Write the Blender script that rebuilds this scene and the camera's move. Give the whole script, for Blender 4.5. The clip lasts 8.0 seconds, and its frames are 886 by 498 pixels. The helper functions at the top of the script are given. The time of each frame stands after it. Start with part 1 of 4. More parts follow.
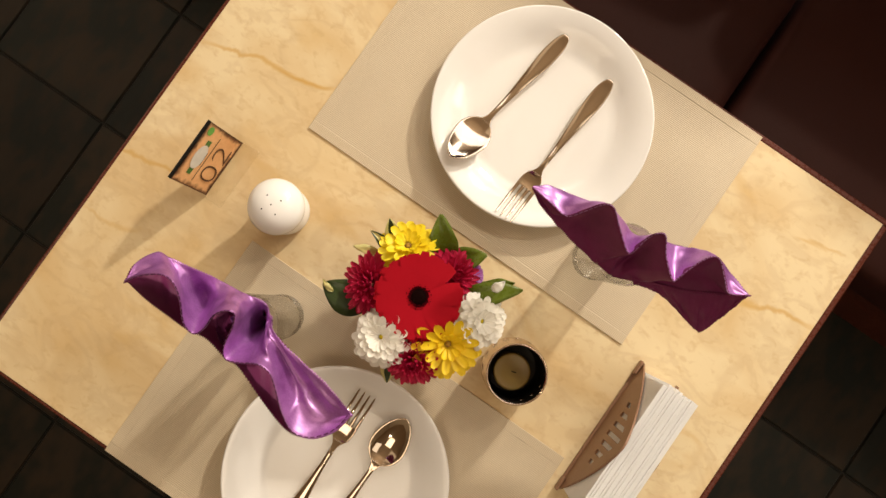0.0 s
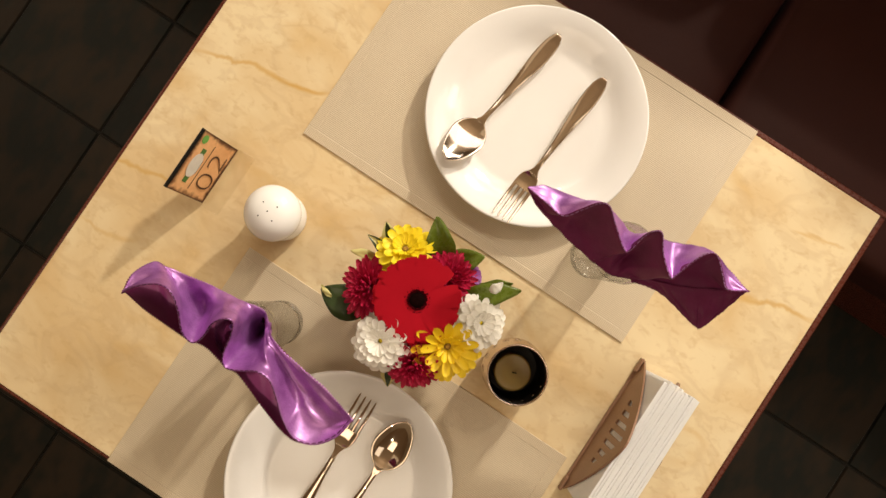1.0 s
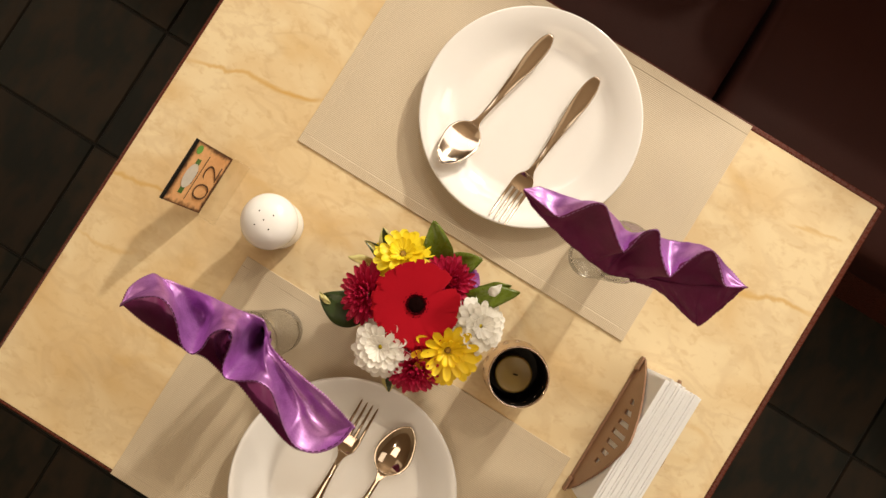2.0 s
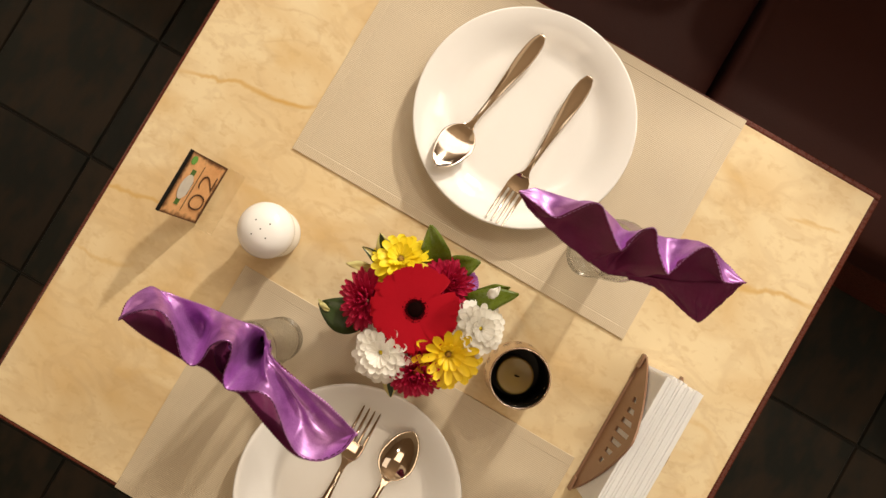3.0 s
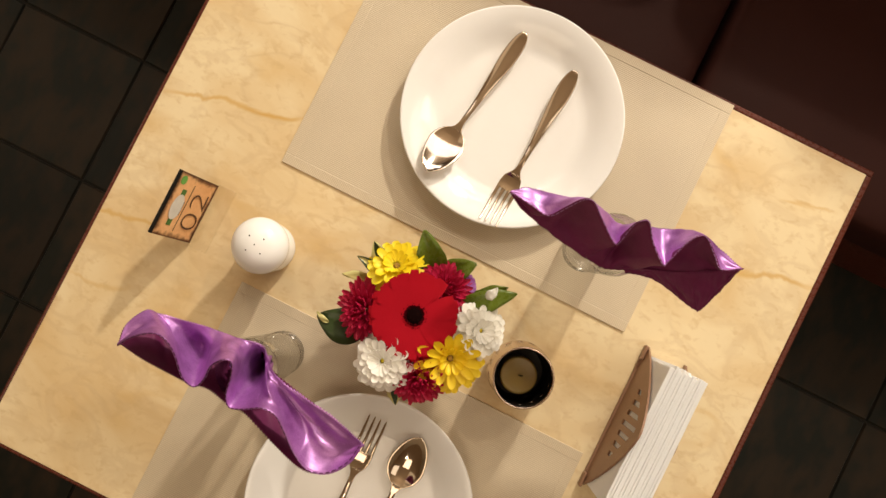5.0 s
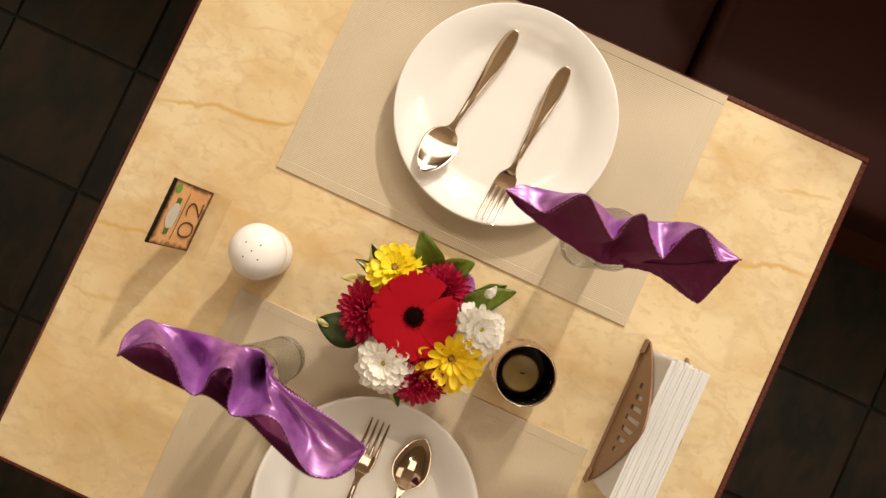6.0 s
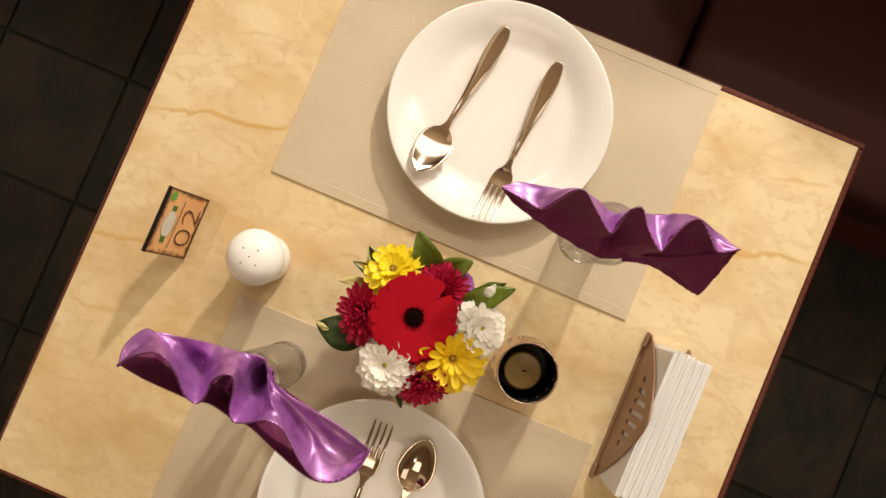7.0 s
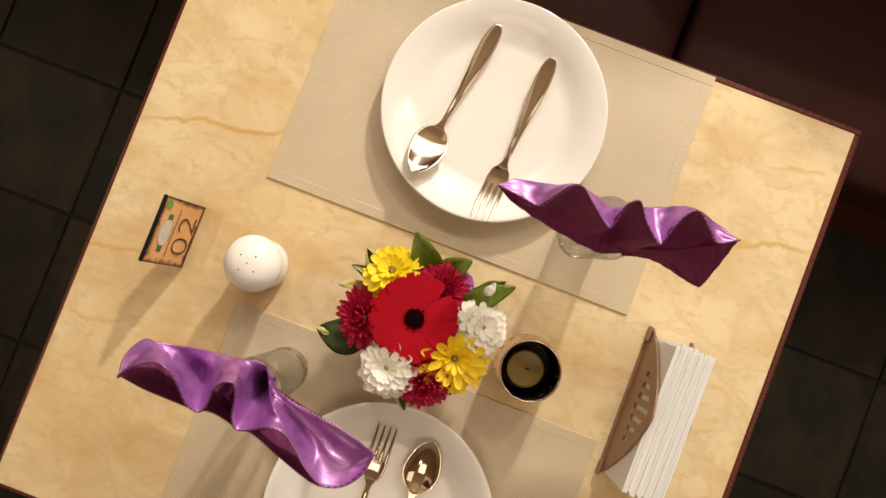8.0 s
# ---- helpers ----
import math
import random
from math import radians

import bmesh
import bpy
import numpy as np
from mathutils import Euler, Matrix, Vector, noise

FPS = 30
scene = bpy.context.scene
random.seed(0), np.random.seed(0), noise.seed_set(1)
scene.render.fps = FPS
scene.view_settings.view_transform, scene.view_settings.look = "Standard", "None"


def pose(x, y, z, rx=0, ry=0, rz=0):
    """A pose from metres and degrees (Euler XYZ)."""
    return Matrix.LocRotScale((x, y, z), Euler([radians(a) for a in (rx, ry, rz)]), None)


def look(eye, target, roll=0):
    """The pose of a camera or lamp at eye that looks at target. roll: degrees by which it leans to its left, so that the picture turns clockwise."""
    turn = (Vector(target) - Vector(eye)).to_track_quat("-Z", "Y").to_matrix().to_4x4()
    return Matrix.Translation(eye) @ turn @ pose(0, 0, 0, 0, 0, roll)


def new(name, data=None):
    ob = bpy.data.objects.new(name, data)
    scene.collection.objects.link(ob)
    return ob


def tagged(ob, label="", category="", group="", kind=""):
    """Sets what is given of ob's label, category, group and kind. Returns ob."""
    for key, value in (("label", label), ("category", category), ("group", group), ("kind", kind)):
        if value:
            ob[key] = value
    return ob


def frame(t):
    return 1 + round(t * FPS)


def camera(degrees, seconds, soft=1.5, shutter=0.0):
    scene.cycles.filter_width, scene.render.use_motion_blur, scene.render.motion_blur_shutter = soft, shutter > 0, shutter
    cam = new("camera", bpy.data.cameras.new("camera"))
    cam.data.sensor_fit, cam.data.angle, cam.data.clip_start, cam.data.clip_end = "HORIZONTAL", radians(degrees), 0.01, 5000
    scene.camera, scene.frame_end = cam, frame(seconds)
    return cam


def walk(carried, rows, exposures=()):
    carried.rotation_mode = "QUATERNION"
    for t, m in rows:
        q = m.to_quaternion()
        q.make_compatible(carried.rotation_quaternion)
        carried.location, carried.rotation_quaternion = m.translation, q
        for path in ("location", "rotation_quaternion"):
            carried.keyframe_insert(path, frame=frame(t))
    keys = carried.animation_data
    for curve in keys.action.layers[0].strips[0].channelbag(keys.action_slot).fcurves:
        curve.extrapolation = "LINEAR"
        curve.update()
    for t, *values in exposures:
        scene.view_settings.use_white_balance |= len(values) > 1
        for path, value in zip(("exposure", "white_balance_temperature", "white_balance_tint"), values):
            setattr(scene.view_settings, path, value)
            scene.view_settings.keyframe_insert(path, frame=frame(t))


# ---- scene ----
cam = camera(64.2, 8.0)
PATH = [
    (0, -0.0133, 0.0054, 1.5830, 2.067, -0.205, 34.758),
    (0.5, -0.0123, 0.0071, 1.5827, 2.083, -0.148, 34.096),
    (1, -0.0117, 0.0090, 1.5824, 2.108, -0.109, 33.379),
    (1.5, -0.0115, 0.0111, 1.5821, 2.137, -0.084, 32.616),
    (3, -0.0116, 0.0172, 1.5813, 2.197, -0.045, 30.124),
    (3.5, -0.0116, 0.0191, 1.5810, 2.200, -0.034, 29.246),
    (4, -0.0114, 0.0208, 1.5807, 2.193, -0.022, 28.354),
    (4.5, -0.0110, 0.0223, 1.5803, 2.177, -0.006, 27.452),
    (6, -0.0089, 0.0252, 1.5783, 2.109, 0.050, 24.716),
    (6.5, -0.0080, 0.0256, 1.5773, 2.096, 0.068, 23.801),
    (7, -0.0072, 0.0257, 1.5760, 2.099, 0.080, 22.886),
    (7.5, -0.0066, 0.0255, 1.5743, 2.127, 0.084, 21.972),
    (8, -0.0063, 0.0251, 1.5723, 2.190, 0.075, 21.057),
]
walk(cam, [(t, pose(*row)) for t, *row in PATH])

# ---- light: warm restaurant lamps, the strongest one beyond the bench, and added fills ----
world = bpy.data.worlds.new("room_world")
world.use_nodes = True
world.node_tree.nodes["Background"].inputs[0].default_value = (0.9, 0.75, 0.55, 1)
world.node_tree.nodes["Background"].inputs[1].default_value = 0.02
scene.world = world
scene.view_settings.exposure = 0.0


def lamp(name, eye, target, watts, wide, high, colour):
    data = bpy.data.lights.new(name, "AREA")
    data.shape, data.size, data.size_y, data.energy, data.color = "RECTANGLE", wide, high, watts, colour
    ob = new(name, data)
    ob.matrix_world = look(eye, target)
    return ob


WARM = (1.0, 0.855, 0.67)
lamp("key_lamp", (0.20, 2.35, 2.12), (0.0, 0.0, 0.75), 50, 0.12, 0.12, (1.0, 0.90, 0.75))
# a bright window of four panes on the wall beyond the bench
for sx in (-0.52, 0.72):
    for sz in (1.42, 2.14):
        lamp("window_pane_light", (sx, 3.36, sz), (sx, 0.0, sz - 0.9), 10.0, 1.16, 0.64, (1.0, 0.95, 0.87))
lamp("side_lamp", (2.0, 1.75, 2.40), (0.0, 0.0, 0.75), 6.5, 0.60, 0.60, WARM)
for sx, sy, w in ((-0.9, 1.6, 5), (0.5, 1.65, 9), (0.9, -1.5, 4)):
    lamp("ceiling_lamp", (sx, sy, 2.66), (sx * 0.8, sy * 0.8, 0.0), w, 0.05, 0.05, WARM)
# unseen soft panels added overhead, for the spoon's bright bowl and as fill
lamp("ceiling_panel", (0.10, 1.93, 2.67), (0.10, 1.90, 0.0), 23, 3.20, 1.25, (1.0, 0.94, 0.84))
lamp("ceiling_panel", (-1.5, 0.25, 2.66), (-1.4, 0.25, 0.0), 2.5, 1.50, 1.50, (1.0, 0.80, 0.56))
lamp("ceiling_panel", (0.10, -0.95, 2.66), (0.10, -0.85, 0.0), 6, 1.0, 0.8, (1.0, 0.80, 0.56))
# unseen fill added on the left, to brighten paper and shaker
lamp("wall_lamp", (-2.5, -0.10, 2.0), (0.0, 0.0, 0.75), 6, 0.12, 0.12, (1.0, 0.80, 0.58))
# one more unseen soft fill, added over the right side
lamp("ceiling_panel", (1.75, 0.1, 2.66), (1.65, 0.1, 0.0), 5, 1.20, 1.20, WARM)


# ---- materials ----
def material(name, colour, rough=0.5, metal=0.0, other=None, scale=30.0, amount=0.3, fine=250.0,
             bump=0.1, spread=0.1, stretch=(1, 1, 1), span=(0.45, 0.9), **more):
    """A surface with two scales of variation between colour and other, and fine relief."""
    m = bpy.data.materials.new(name)
    m.use_nodes = True
    n, l = m.node_tree.nodes, m.node_tree.links
    b = n["Principled BSDF"]
    b.inputs["Roughness"].default_value, b.inputs["Metallic"].default_value = rough, metal
    for key, value in more.items():
        b.inputs[key.replace("_", " ")].default_value = value
    at = n.new("ShaderNodeTexCoord")
    mp = n.new("ShaderNodeMapping")
    mp.inputs["Scale"].default_value = stretch
    l.new(at.outputs["Object"], mp.inputs["Vector"])
    big, small = n.new("ShaderNodeTexNoise"), n.new("ShaderNodeTexNoise")
    big.inputs["Scale"].default_value, big.inputs["Detail"].default_value = scale, 4
    small.inputs["Scale"].default_value, small.inputs["Detail"].default_value = fine, 3
    for t in (big, small):
        l.new(mp.outputs[0], t.inputs["Vector"])
    add = n.new("ShaderNodeMath")
    add.operation = "MULTIPLY_ADD"
    add.inputs[1].default_value = 0.35
    l.new(small.outputs["Fac"], add.inputs[0])
    l.new(big.outputs["Fac"], add.inputs[2])
    ramp = n.new("ShaderNodeMapRange")
    ramp.inputs[1].default_value, ramp.inputs[2].default_value = span
    ramp.inputs[4].default_value = amount
    l.new(add.outputs[0], ramp.inputs[0])
    mix = n.new("ShaderNodeMix")
    mix.data_type = "RGBA"
    mix.inputs[6].default_value = (*colour, 1)
    mix.inputs[7].default_value = (*(other or [c * 0.6 for c in colour]), 1)
    l.new(ramp.outputs[0], mix.inputs[0])
    l.new(mix.outputs[2], b.inputs["Base Color"])
    rr = n.new("ShaderNodeMapRange")
    rr.inputs[3].default_value, rr.inputs[4].default_value = max(rough - spread, 0.02), min(rough + spread, 1)
    l.new(small.outputs["Fac"], rr.inputs[0])
    l.new(rr.outputs[0], b.inputs["Roughness"])
    if bump:
        bp = n.new("ShaderNodeBump")
        bp.inputs["Strength"].default_value, bp.inputs["Distance"].default_value = bump, 0.002
        l.new(add.outputs[0], bp.inputs["Height"])
        l.new(bp.outputs[0], b.inputs["Normal"])
    m["mix"] = mix.name
    return m


def nodes_of(m):
    return m.node_tree.nodes, m.node_tree.links, m.node_tree.nodes["Principled BSDF"]


def marble_material():
    """Cream marble with soft ochre clouds and thin veins that run along the table."""
    m = bpy.data.materials.new("cream_marble")
    m.use_nodes = True
    n, l, b = nodes_of(m)
    at, mp = n.new("ShaderNodeTexCoord"), n.new("ShaderNodeMapping")
    mp.inputs["Scale"].default_value, mp.inputs["Rotation"].default_value = (2.3, 3.3, 1), (0, 0, radians(-14))
    l.new(at.outputs["Object"], mp.inputs["Vector"])
    cloud, vein, wisp, speck, patch = [n.new("ShaderNodeTexNoise") for _ in range(5)]
    for t, s, d, w in ((cloud, 2.2, 5, 1.2), (vein, 1.5, 6, 0.4), (wisp, 6.0, 8, 0.6), (speck, 34, 5, 0.5), (patch, 2.7, 2, 0.3)):
        t.inputs["Scale"].default_value, t.inputs["Detail"].default_value, t.inputs["Distortion"].default_value = s, d, w
        l.new(mp.outputs[0], t.inputs["Vector"])

    def ridge(t, width, strength):
        a, c = n.new("ShaderNodeMath"), n.new("ShaderNodeMath")
        a.operation, c.operation = "SUBTRACT", "ABSOLUTE"
        a.inputs[1].default_value = 0.5
        l.new(t.outputs["Fac"], a.inputs[0])
        l.new(a.outputs[0], c.inputs[0])
        r = n.new("ShaderNodeMapRange")
        r.interpolation_type = "SMOOTHSTEP"
        r.inputs[2].default_value, r.inputs[3].default_value, r.inputs[4].default_value = width, strength, 0
        l.new(c.outputs[0], r.inputs[0])
        return r.outputs[0]

    def blend(fac, first, second):
        x = n.new("ShaderNodeMix")
        x.data_type = "RGBA"
        l.new(fac, x.inputs[0])
        if isinstance(first, tuple):
            x.inputs[6].default_value = first
        else:
            l.new(first, x.inputs[6])
        x.inputs[7].default_value = second
        return x.outputs[2]

    r = n.new("ShaderNodeMapRange")
    r.inputs[1].default_value, r.inputs[2].default_value, r.inputs[4].default_value = 0.40, 0.68, 0.95
    l.new(cloud.outputs["Fac"], r.inputs[0])
    col = blend(r.outputs[0], (0.80, 0.656, 0.413, 1), (0.67, 0.470, 0.230, 1))
    few = n.new("ShaderNodeMapRange")
    few.inputs[1].default_value, few.inputs[2].default_value = 0.46, 0.60
    l.new(patch.outputs["Fac"], few.inputs[0])
    sparse = n.new("ShaderNodeMath")
    sparse.operation = "MULTIPLY"
    l.new(ridge(vein, 0.045, 0.35), sparse.inputs[0])
    l.new(few.outputs[0], sparse.inputs[1])
    col = blend(sparse.outputs[0], col, (0.62, 0.37, 0.10, 1))
    col = blend(ridge(wisp, 0.075, 0.26), col, (0.56, 0.38, 0.20, 1))
    split = n.new("ShaderNodeSeparateXYZ")
    l.new(at.outputs["Object"], split.inputs[0])

    def sums(kind, a, b, c=None):
        x = n.new("ShaderNodeMath")
        x.operation = kind
        for socket, value in zip(x.inputs, (a, b, c)):
            if isinstance(value, (int, float)):
                socket.default_value = value
            elif value is not None:
                l.new(value, socket)
        return x.outputs[0]

    def fall(value, near, far, peak):
        r = n.new("ShaderNodeMapRange")
        r.interpolation_type = "SMOOTHSTEP"
        r.inputs[1].default_value, r.inputs[2].default_value, r.inputs[3].default_value, r.inputs[4].default_value = near, far, peak, 0
        l.new(value, r.inputs[0])
        return r.outputs[0]

    # single ochre streaks: middle x, middle y, half length, half width, strength
    for cx, cy, half, width, strength in ((-0.315, 0.104, 0.105, 0.0050, 0.75), (-0.265, 0.116, 0.040, 0.0075, 0.7), (-0.365, -0.072, 0.060, 0.0035, 0.7), (-0.360, -0.150, 0.050, 0.004, 0.4),
                                          (0.343, 0.206, 0.065, 0.0055, 0.75), (0.348, 0.305, 0.040, 0.004, 0.5)):
        line = sums("MULTIPLY_ADD", sums("SUBTRACT", split.outputs[0], cx), -0.26, split.outputs[1])
        line = sums("MULTIPLY_ADD", sums("SUBTRACT", wisp.outputs["Fac"], 0.5), 0.045, sums("SUBTRACT", line, cy))
        across = fall(sums("ABSOLUTE", line, 0), 0.0, width, strength)
        along = fall(sums("ABSOLUTE", sums("SUBTRACT", split.outputs[0], cx), 0), half * 0.4, half, 1.0)
        col = blend(sums("MULTIPLY", across, along), col, (0.62, 0.37, 0.10, 1))
    sp = n.new("ShaderNodeMapRange")
    sp.inputs[1].default_value, sp.inputs[2].default_value, sp.inputs[4].default_value = 0.53, 0.70, 0.42
    l.new(speck.outputs["Fac"], sp.inputs[0])
    col = blend(sp.outputs[0], col, (0.60, 0.41, 0.20, 1))
    l.new(col, b.inputs["Base Color"])
    b.inputs["Roughness"].default_value = 0.36
    b.inputs["Specular IOR Level"].default_value = 0.35
    return m


def mat_material(name, along, low, high):
    """Woven vinyl: fine ribs, with a finer cross weave in long panels."""
    m = bpy.data.materials.new(name)
    m.use_nodes = True
    n, l, b = nodes_of(m)
    at = n.new("ShaderNodeTexCoord")
    rib, weft = n.new("ShaderNodeTexWave"), n.new("ShaderNodeTexWave")
    rib.bands_direction, weft.bands_direction = ("Y", "X") if along == "X" else ("X", "Y")
    rib.inputs["Scale"].default_value, weft.inputs["Scale"].default_value = 150, 190
    rib.inputs["Distortion"].default_value, weft.inputs["Distortion"].default_value = 0.3, 0.3
    big = n.new("ShaderNodeTexNoise")
    big.inputs["Scale"].default_value = 9
    for t in (rib, weft, big):
        l.new(at.outputs["Object"], t.inputs["Vector"])
    h = n.new("ShaderNodeMath")
    h.operation = "MULTIPLY_ADD"
    h.inputs[1].default_value = 0.65
    l.new(weft.outputs["Fac"], h.inputs[0])
    l.new(rib.outputs["Fac"], h.inputs[2])
    mix = n.new("ShaderNodeMix")
    mix.data_type = "RGBA"
    mix.inputs[6].default_value, mix.inputs[7].default_value = low, high
    r = n.new("ShaderNodeMapRange")
    r.inputs[2].default_value = 1.65
    l.new(h.outputs[0], r.inputs[0])
    l.new(r.outputs[0], mix.inputs[0])
    tone = n.new("ShaderNodeMix")
    tone.data_type, tone.blend_type = "RGBA", "MULTIPLY"
    tone.inputs[7].default_value = (0.82, 0.8, 0.78, 1)
    l.new(big.outputs["Fac"], tone.inputs[0])
    l.new(mix.outputs[2], tone.inputs[6])
    l.new(tone.outputs[2], b.inputs["Base Color"])
    bp = n.new("ShaderNodeBump")
    bp.inputs["Strength"].default_value, bp.inputs["Distance"].default_value = 0.28, 0.0008
    l.new(h.outputs[0], bp.inputs["Height"])
    l.new(bp.outputs[0], b.inputs["Normal"])
    b.inputs["Roughness"].default_value, b.inputs["Specular IOR Level"].default_value = 0.32, 0.6
    return m


def random_tone(m, low, high):
    """Lets alike pieces differ in brightness."""
    n, l, b = nodes_of(m)
    info, r = n.new("ShaderNodeObjectInfo"), n.new("ShaderNodeMapRange")
    r.inputs[3].default_value, r.inputs[4].default_value = low, high
    l.new(info.outputs["Random"], r.inputs[0])
    hsv = n.new("ShaderNodeHueSaturation")
    l.new(n[m["mix"]].outputs[2], hsv.inputs["Color"])
    l.new(r.outputs[0], hsv.inputs["Value"])
    l.new(hsv.outputs[0], b.inputs["Base Color"])
    return m


def thin(m, share):
    """Lets a thin sheet pass part of its light through to the other side."""
    n, l, b = nodes_of(m)
    through_light, mix = n.new("ShaderNodeBsdfTranslucent"), n.new("ShaderNodeMixShader")
    l.new(n[m["mix"]].outputs[2], through_light.inputs[0])
    mix.inputs[0].default_value = share
    l.new(b.outputs[0], mix.inputs[1])
    l.new(through_light.outputs[0], mix.inputs[2])
    l.new(mix.outputs[0], n["Material Output"].inputs[0])
    return m


def glass_material(name, colour, rough, ior):
    """Thin clear glass: light passes straight through, with a gloss that grows towards the rim."""
    m = bpy.data.materials.new(name)
    m.use_nodes = True
    n, l = m.node_tree.nodes, m.node_tree.links
    n.remove(n["Principled BSDF"])
    clear, shine, edge, mix = n.new("ShaderNodeBsdfTransparent"), n.new("ShaderNodeBsdfGlossy"), n.new("ShaderNodeLayerWeight"), n.new("ShaderNodeMixShader")
    clear.inputs[0].default_value = (*colour, 1)
    shine.inputs["Roughness"].default_value = rough
    steep, gloss = n.new("ShaderNodeMath"), n.new("ShaderNodeMath")
    steep.operation, gloss.operation = "POWER", "MULTIPLY_ADD"
    steep.inputs[1].default_value, gloss.inputs[1].default_value, gloss.inputs[2].default_value = 1.7, ior - 1, 0.05
    l.new(edge.outputs["Facing"], steep.inputs[0])
    l.new(steep.outputs[0], gloss.inputs[0])
    l.new(gloss.outputs[0], mix.inputs[0])
    l.new(clear.outputs[0], mix.inputs[1])
    l.new(shine.outputs[0], mix.inputs[2])
    l.new(mix.outputs[0], n["Material Output"].inputs[0])
    return m


MARBLE = marble_material()
VINYL = mat_material("woven_vinyl", "X", (0.545, 0.448, 0.310, 1), (0.79, 0.676, 0.500, 1))
BORDER_X = mat_material("vinyl_border_across", "Y", (0.58, 0.478, 0.332, 1), (0.77, 0.655, 0.480, 1))
BORDER_Y = mat_material("vinyl_border_along", "X", (0.58, 0.478, 0.332, 1), (0.77, 0.655, 0.480, 1))
TRIM = material("dark_red_wood", (0.105, 0.023, 0.013), 0.28, other=(0.038, 0.010, 0.006), scale=14, stretch=(1, 1, 6), Specular_IOR_Level=0.35)
LEATHER = material("brown_leather", (0.052, 0.0172, 0.0142), 0.55, other=(0.030, 0.010, 0.0084), scale=9, fine=420, bump=0.25, Specular_IOR_Level=0.14)
SLATE = random_tone(material("slate_tile", (0.0070, 0.0082, 0.0054), 0.6, other=(0.026, 0.0165, 0.0090), scale=11, amount=1.0, span=(0.58, 0.80), fine=42, bump=0.5, spread=0.15, stretch=(1, 0.55, 1), Specular_IOR_Level=0.3), 0.7, 1.35)
GROUT = material("dark_grout", (0.016, 0.014, 0.0105), 0.9, scale=60)
PLASTER = material("cream_plaster", (0.50, 0.40, 0.28), 0.8, other=(0.42, 0.33, 0.22), scale=3, fine=90)
CEILING = material("ceiling_paint", (0.58, 0.42, 0.27), 0.85, other=(0.50, 0.35, 0.22), scale=2, fine=120)
CHINA = material("white_china", (0.90, 0.88, 0.855), 0.09, other=(0.87, 0.85, 0.815), scale=12, amount=0.4, bump=0.0, spread=0.03, Coat_Weight=0.3)
STEEL = material("polished_steel", (0.81, 0.70, 0.58), 0.085, 1.0, other=(0.75, 0.60, 0.45), scale=40, fine=700, bump=0.015, spread=0.03)
CERAMIC = material("shaker_ceramic", (0.95, 0.94, 0.91), 0.22, other=(0.92, 0.90, 0.86), scale=20, amount=0.3, bump=0.0, spread=0.03)
BLACK = material("black_paint", (0.008, 0.007, 0.006), 0.6, other=(0.014, 0.012, 0.010), scale=40, Specular_IOR_Level=0.15)
TIN = material("candle_metal", (0.76, 0.61, 0.50), 0.20, 1.0, other=(0.50, 0.36, 0.27), scale=30, fine=400, bump=0.05)
DARK_INSIDE = material("dark_inside", (0.012, 0.010, 0.008), 0.35, other=(0.03, 0.024, 0.018), scale=50)
WAX = material("olive_wax", (0.31, 0.195, 0.045), 0.38, other=(0.22, 0.135, 0.032), scale=45, bump=0.15, Subsurface_Weight=0.1)
BRONZE = material("brown_metal", (0.30, 0.165, 0.098), 0.40, 0.08, other=(0.22, 0.115, 0.066), scale=40, fine=500, bump=0.1)
PAPER = material("white_paper", (0.98, 0.97, 0.955), 0.85, other=(0.96, 0.945, 0.92), scale=50, fine=600, bump=0.25, Subsurface_Weight=0.55, Subsurface_Scale=0.012, Subsurface_Radius=(1, 0.92, 0.84))
ACRYLIC = glass_material("clear_acrylic", (0.985, 0.98, 0.96), 0.08, 1.45)
RING_GLASS = glass_material("ringed_glass", (0.97, 0.97, 0.96), 0.10, 1.9)
GLASS = glass_material("clear_glass", (0.98, 0.98, 0.97), 0.04, 1.6)
CARD = material("scorched_wood_print", (0.92, 0.54, 0.26), 0.35, other=(0.62, 0.28, 0.10), scale=25, amount=0.7, stretch=(4, 1, 1), bump=0.05)


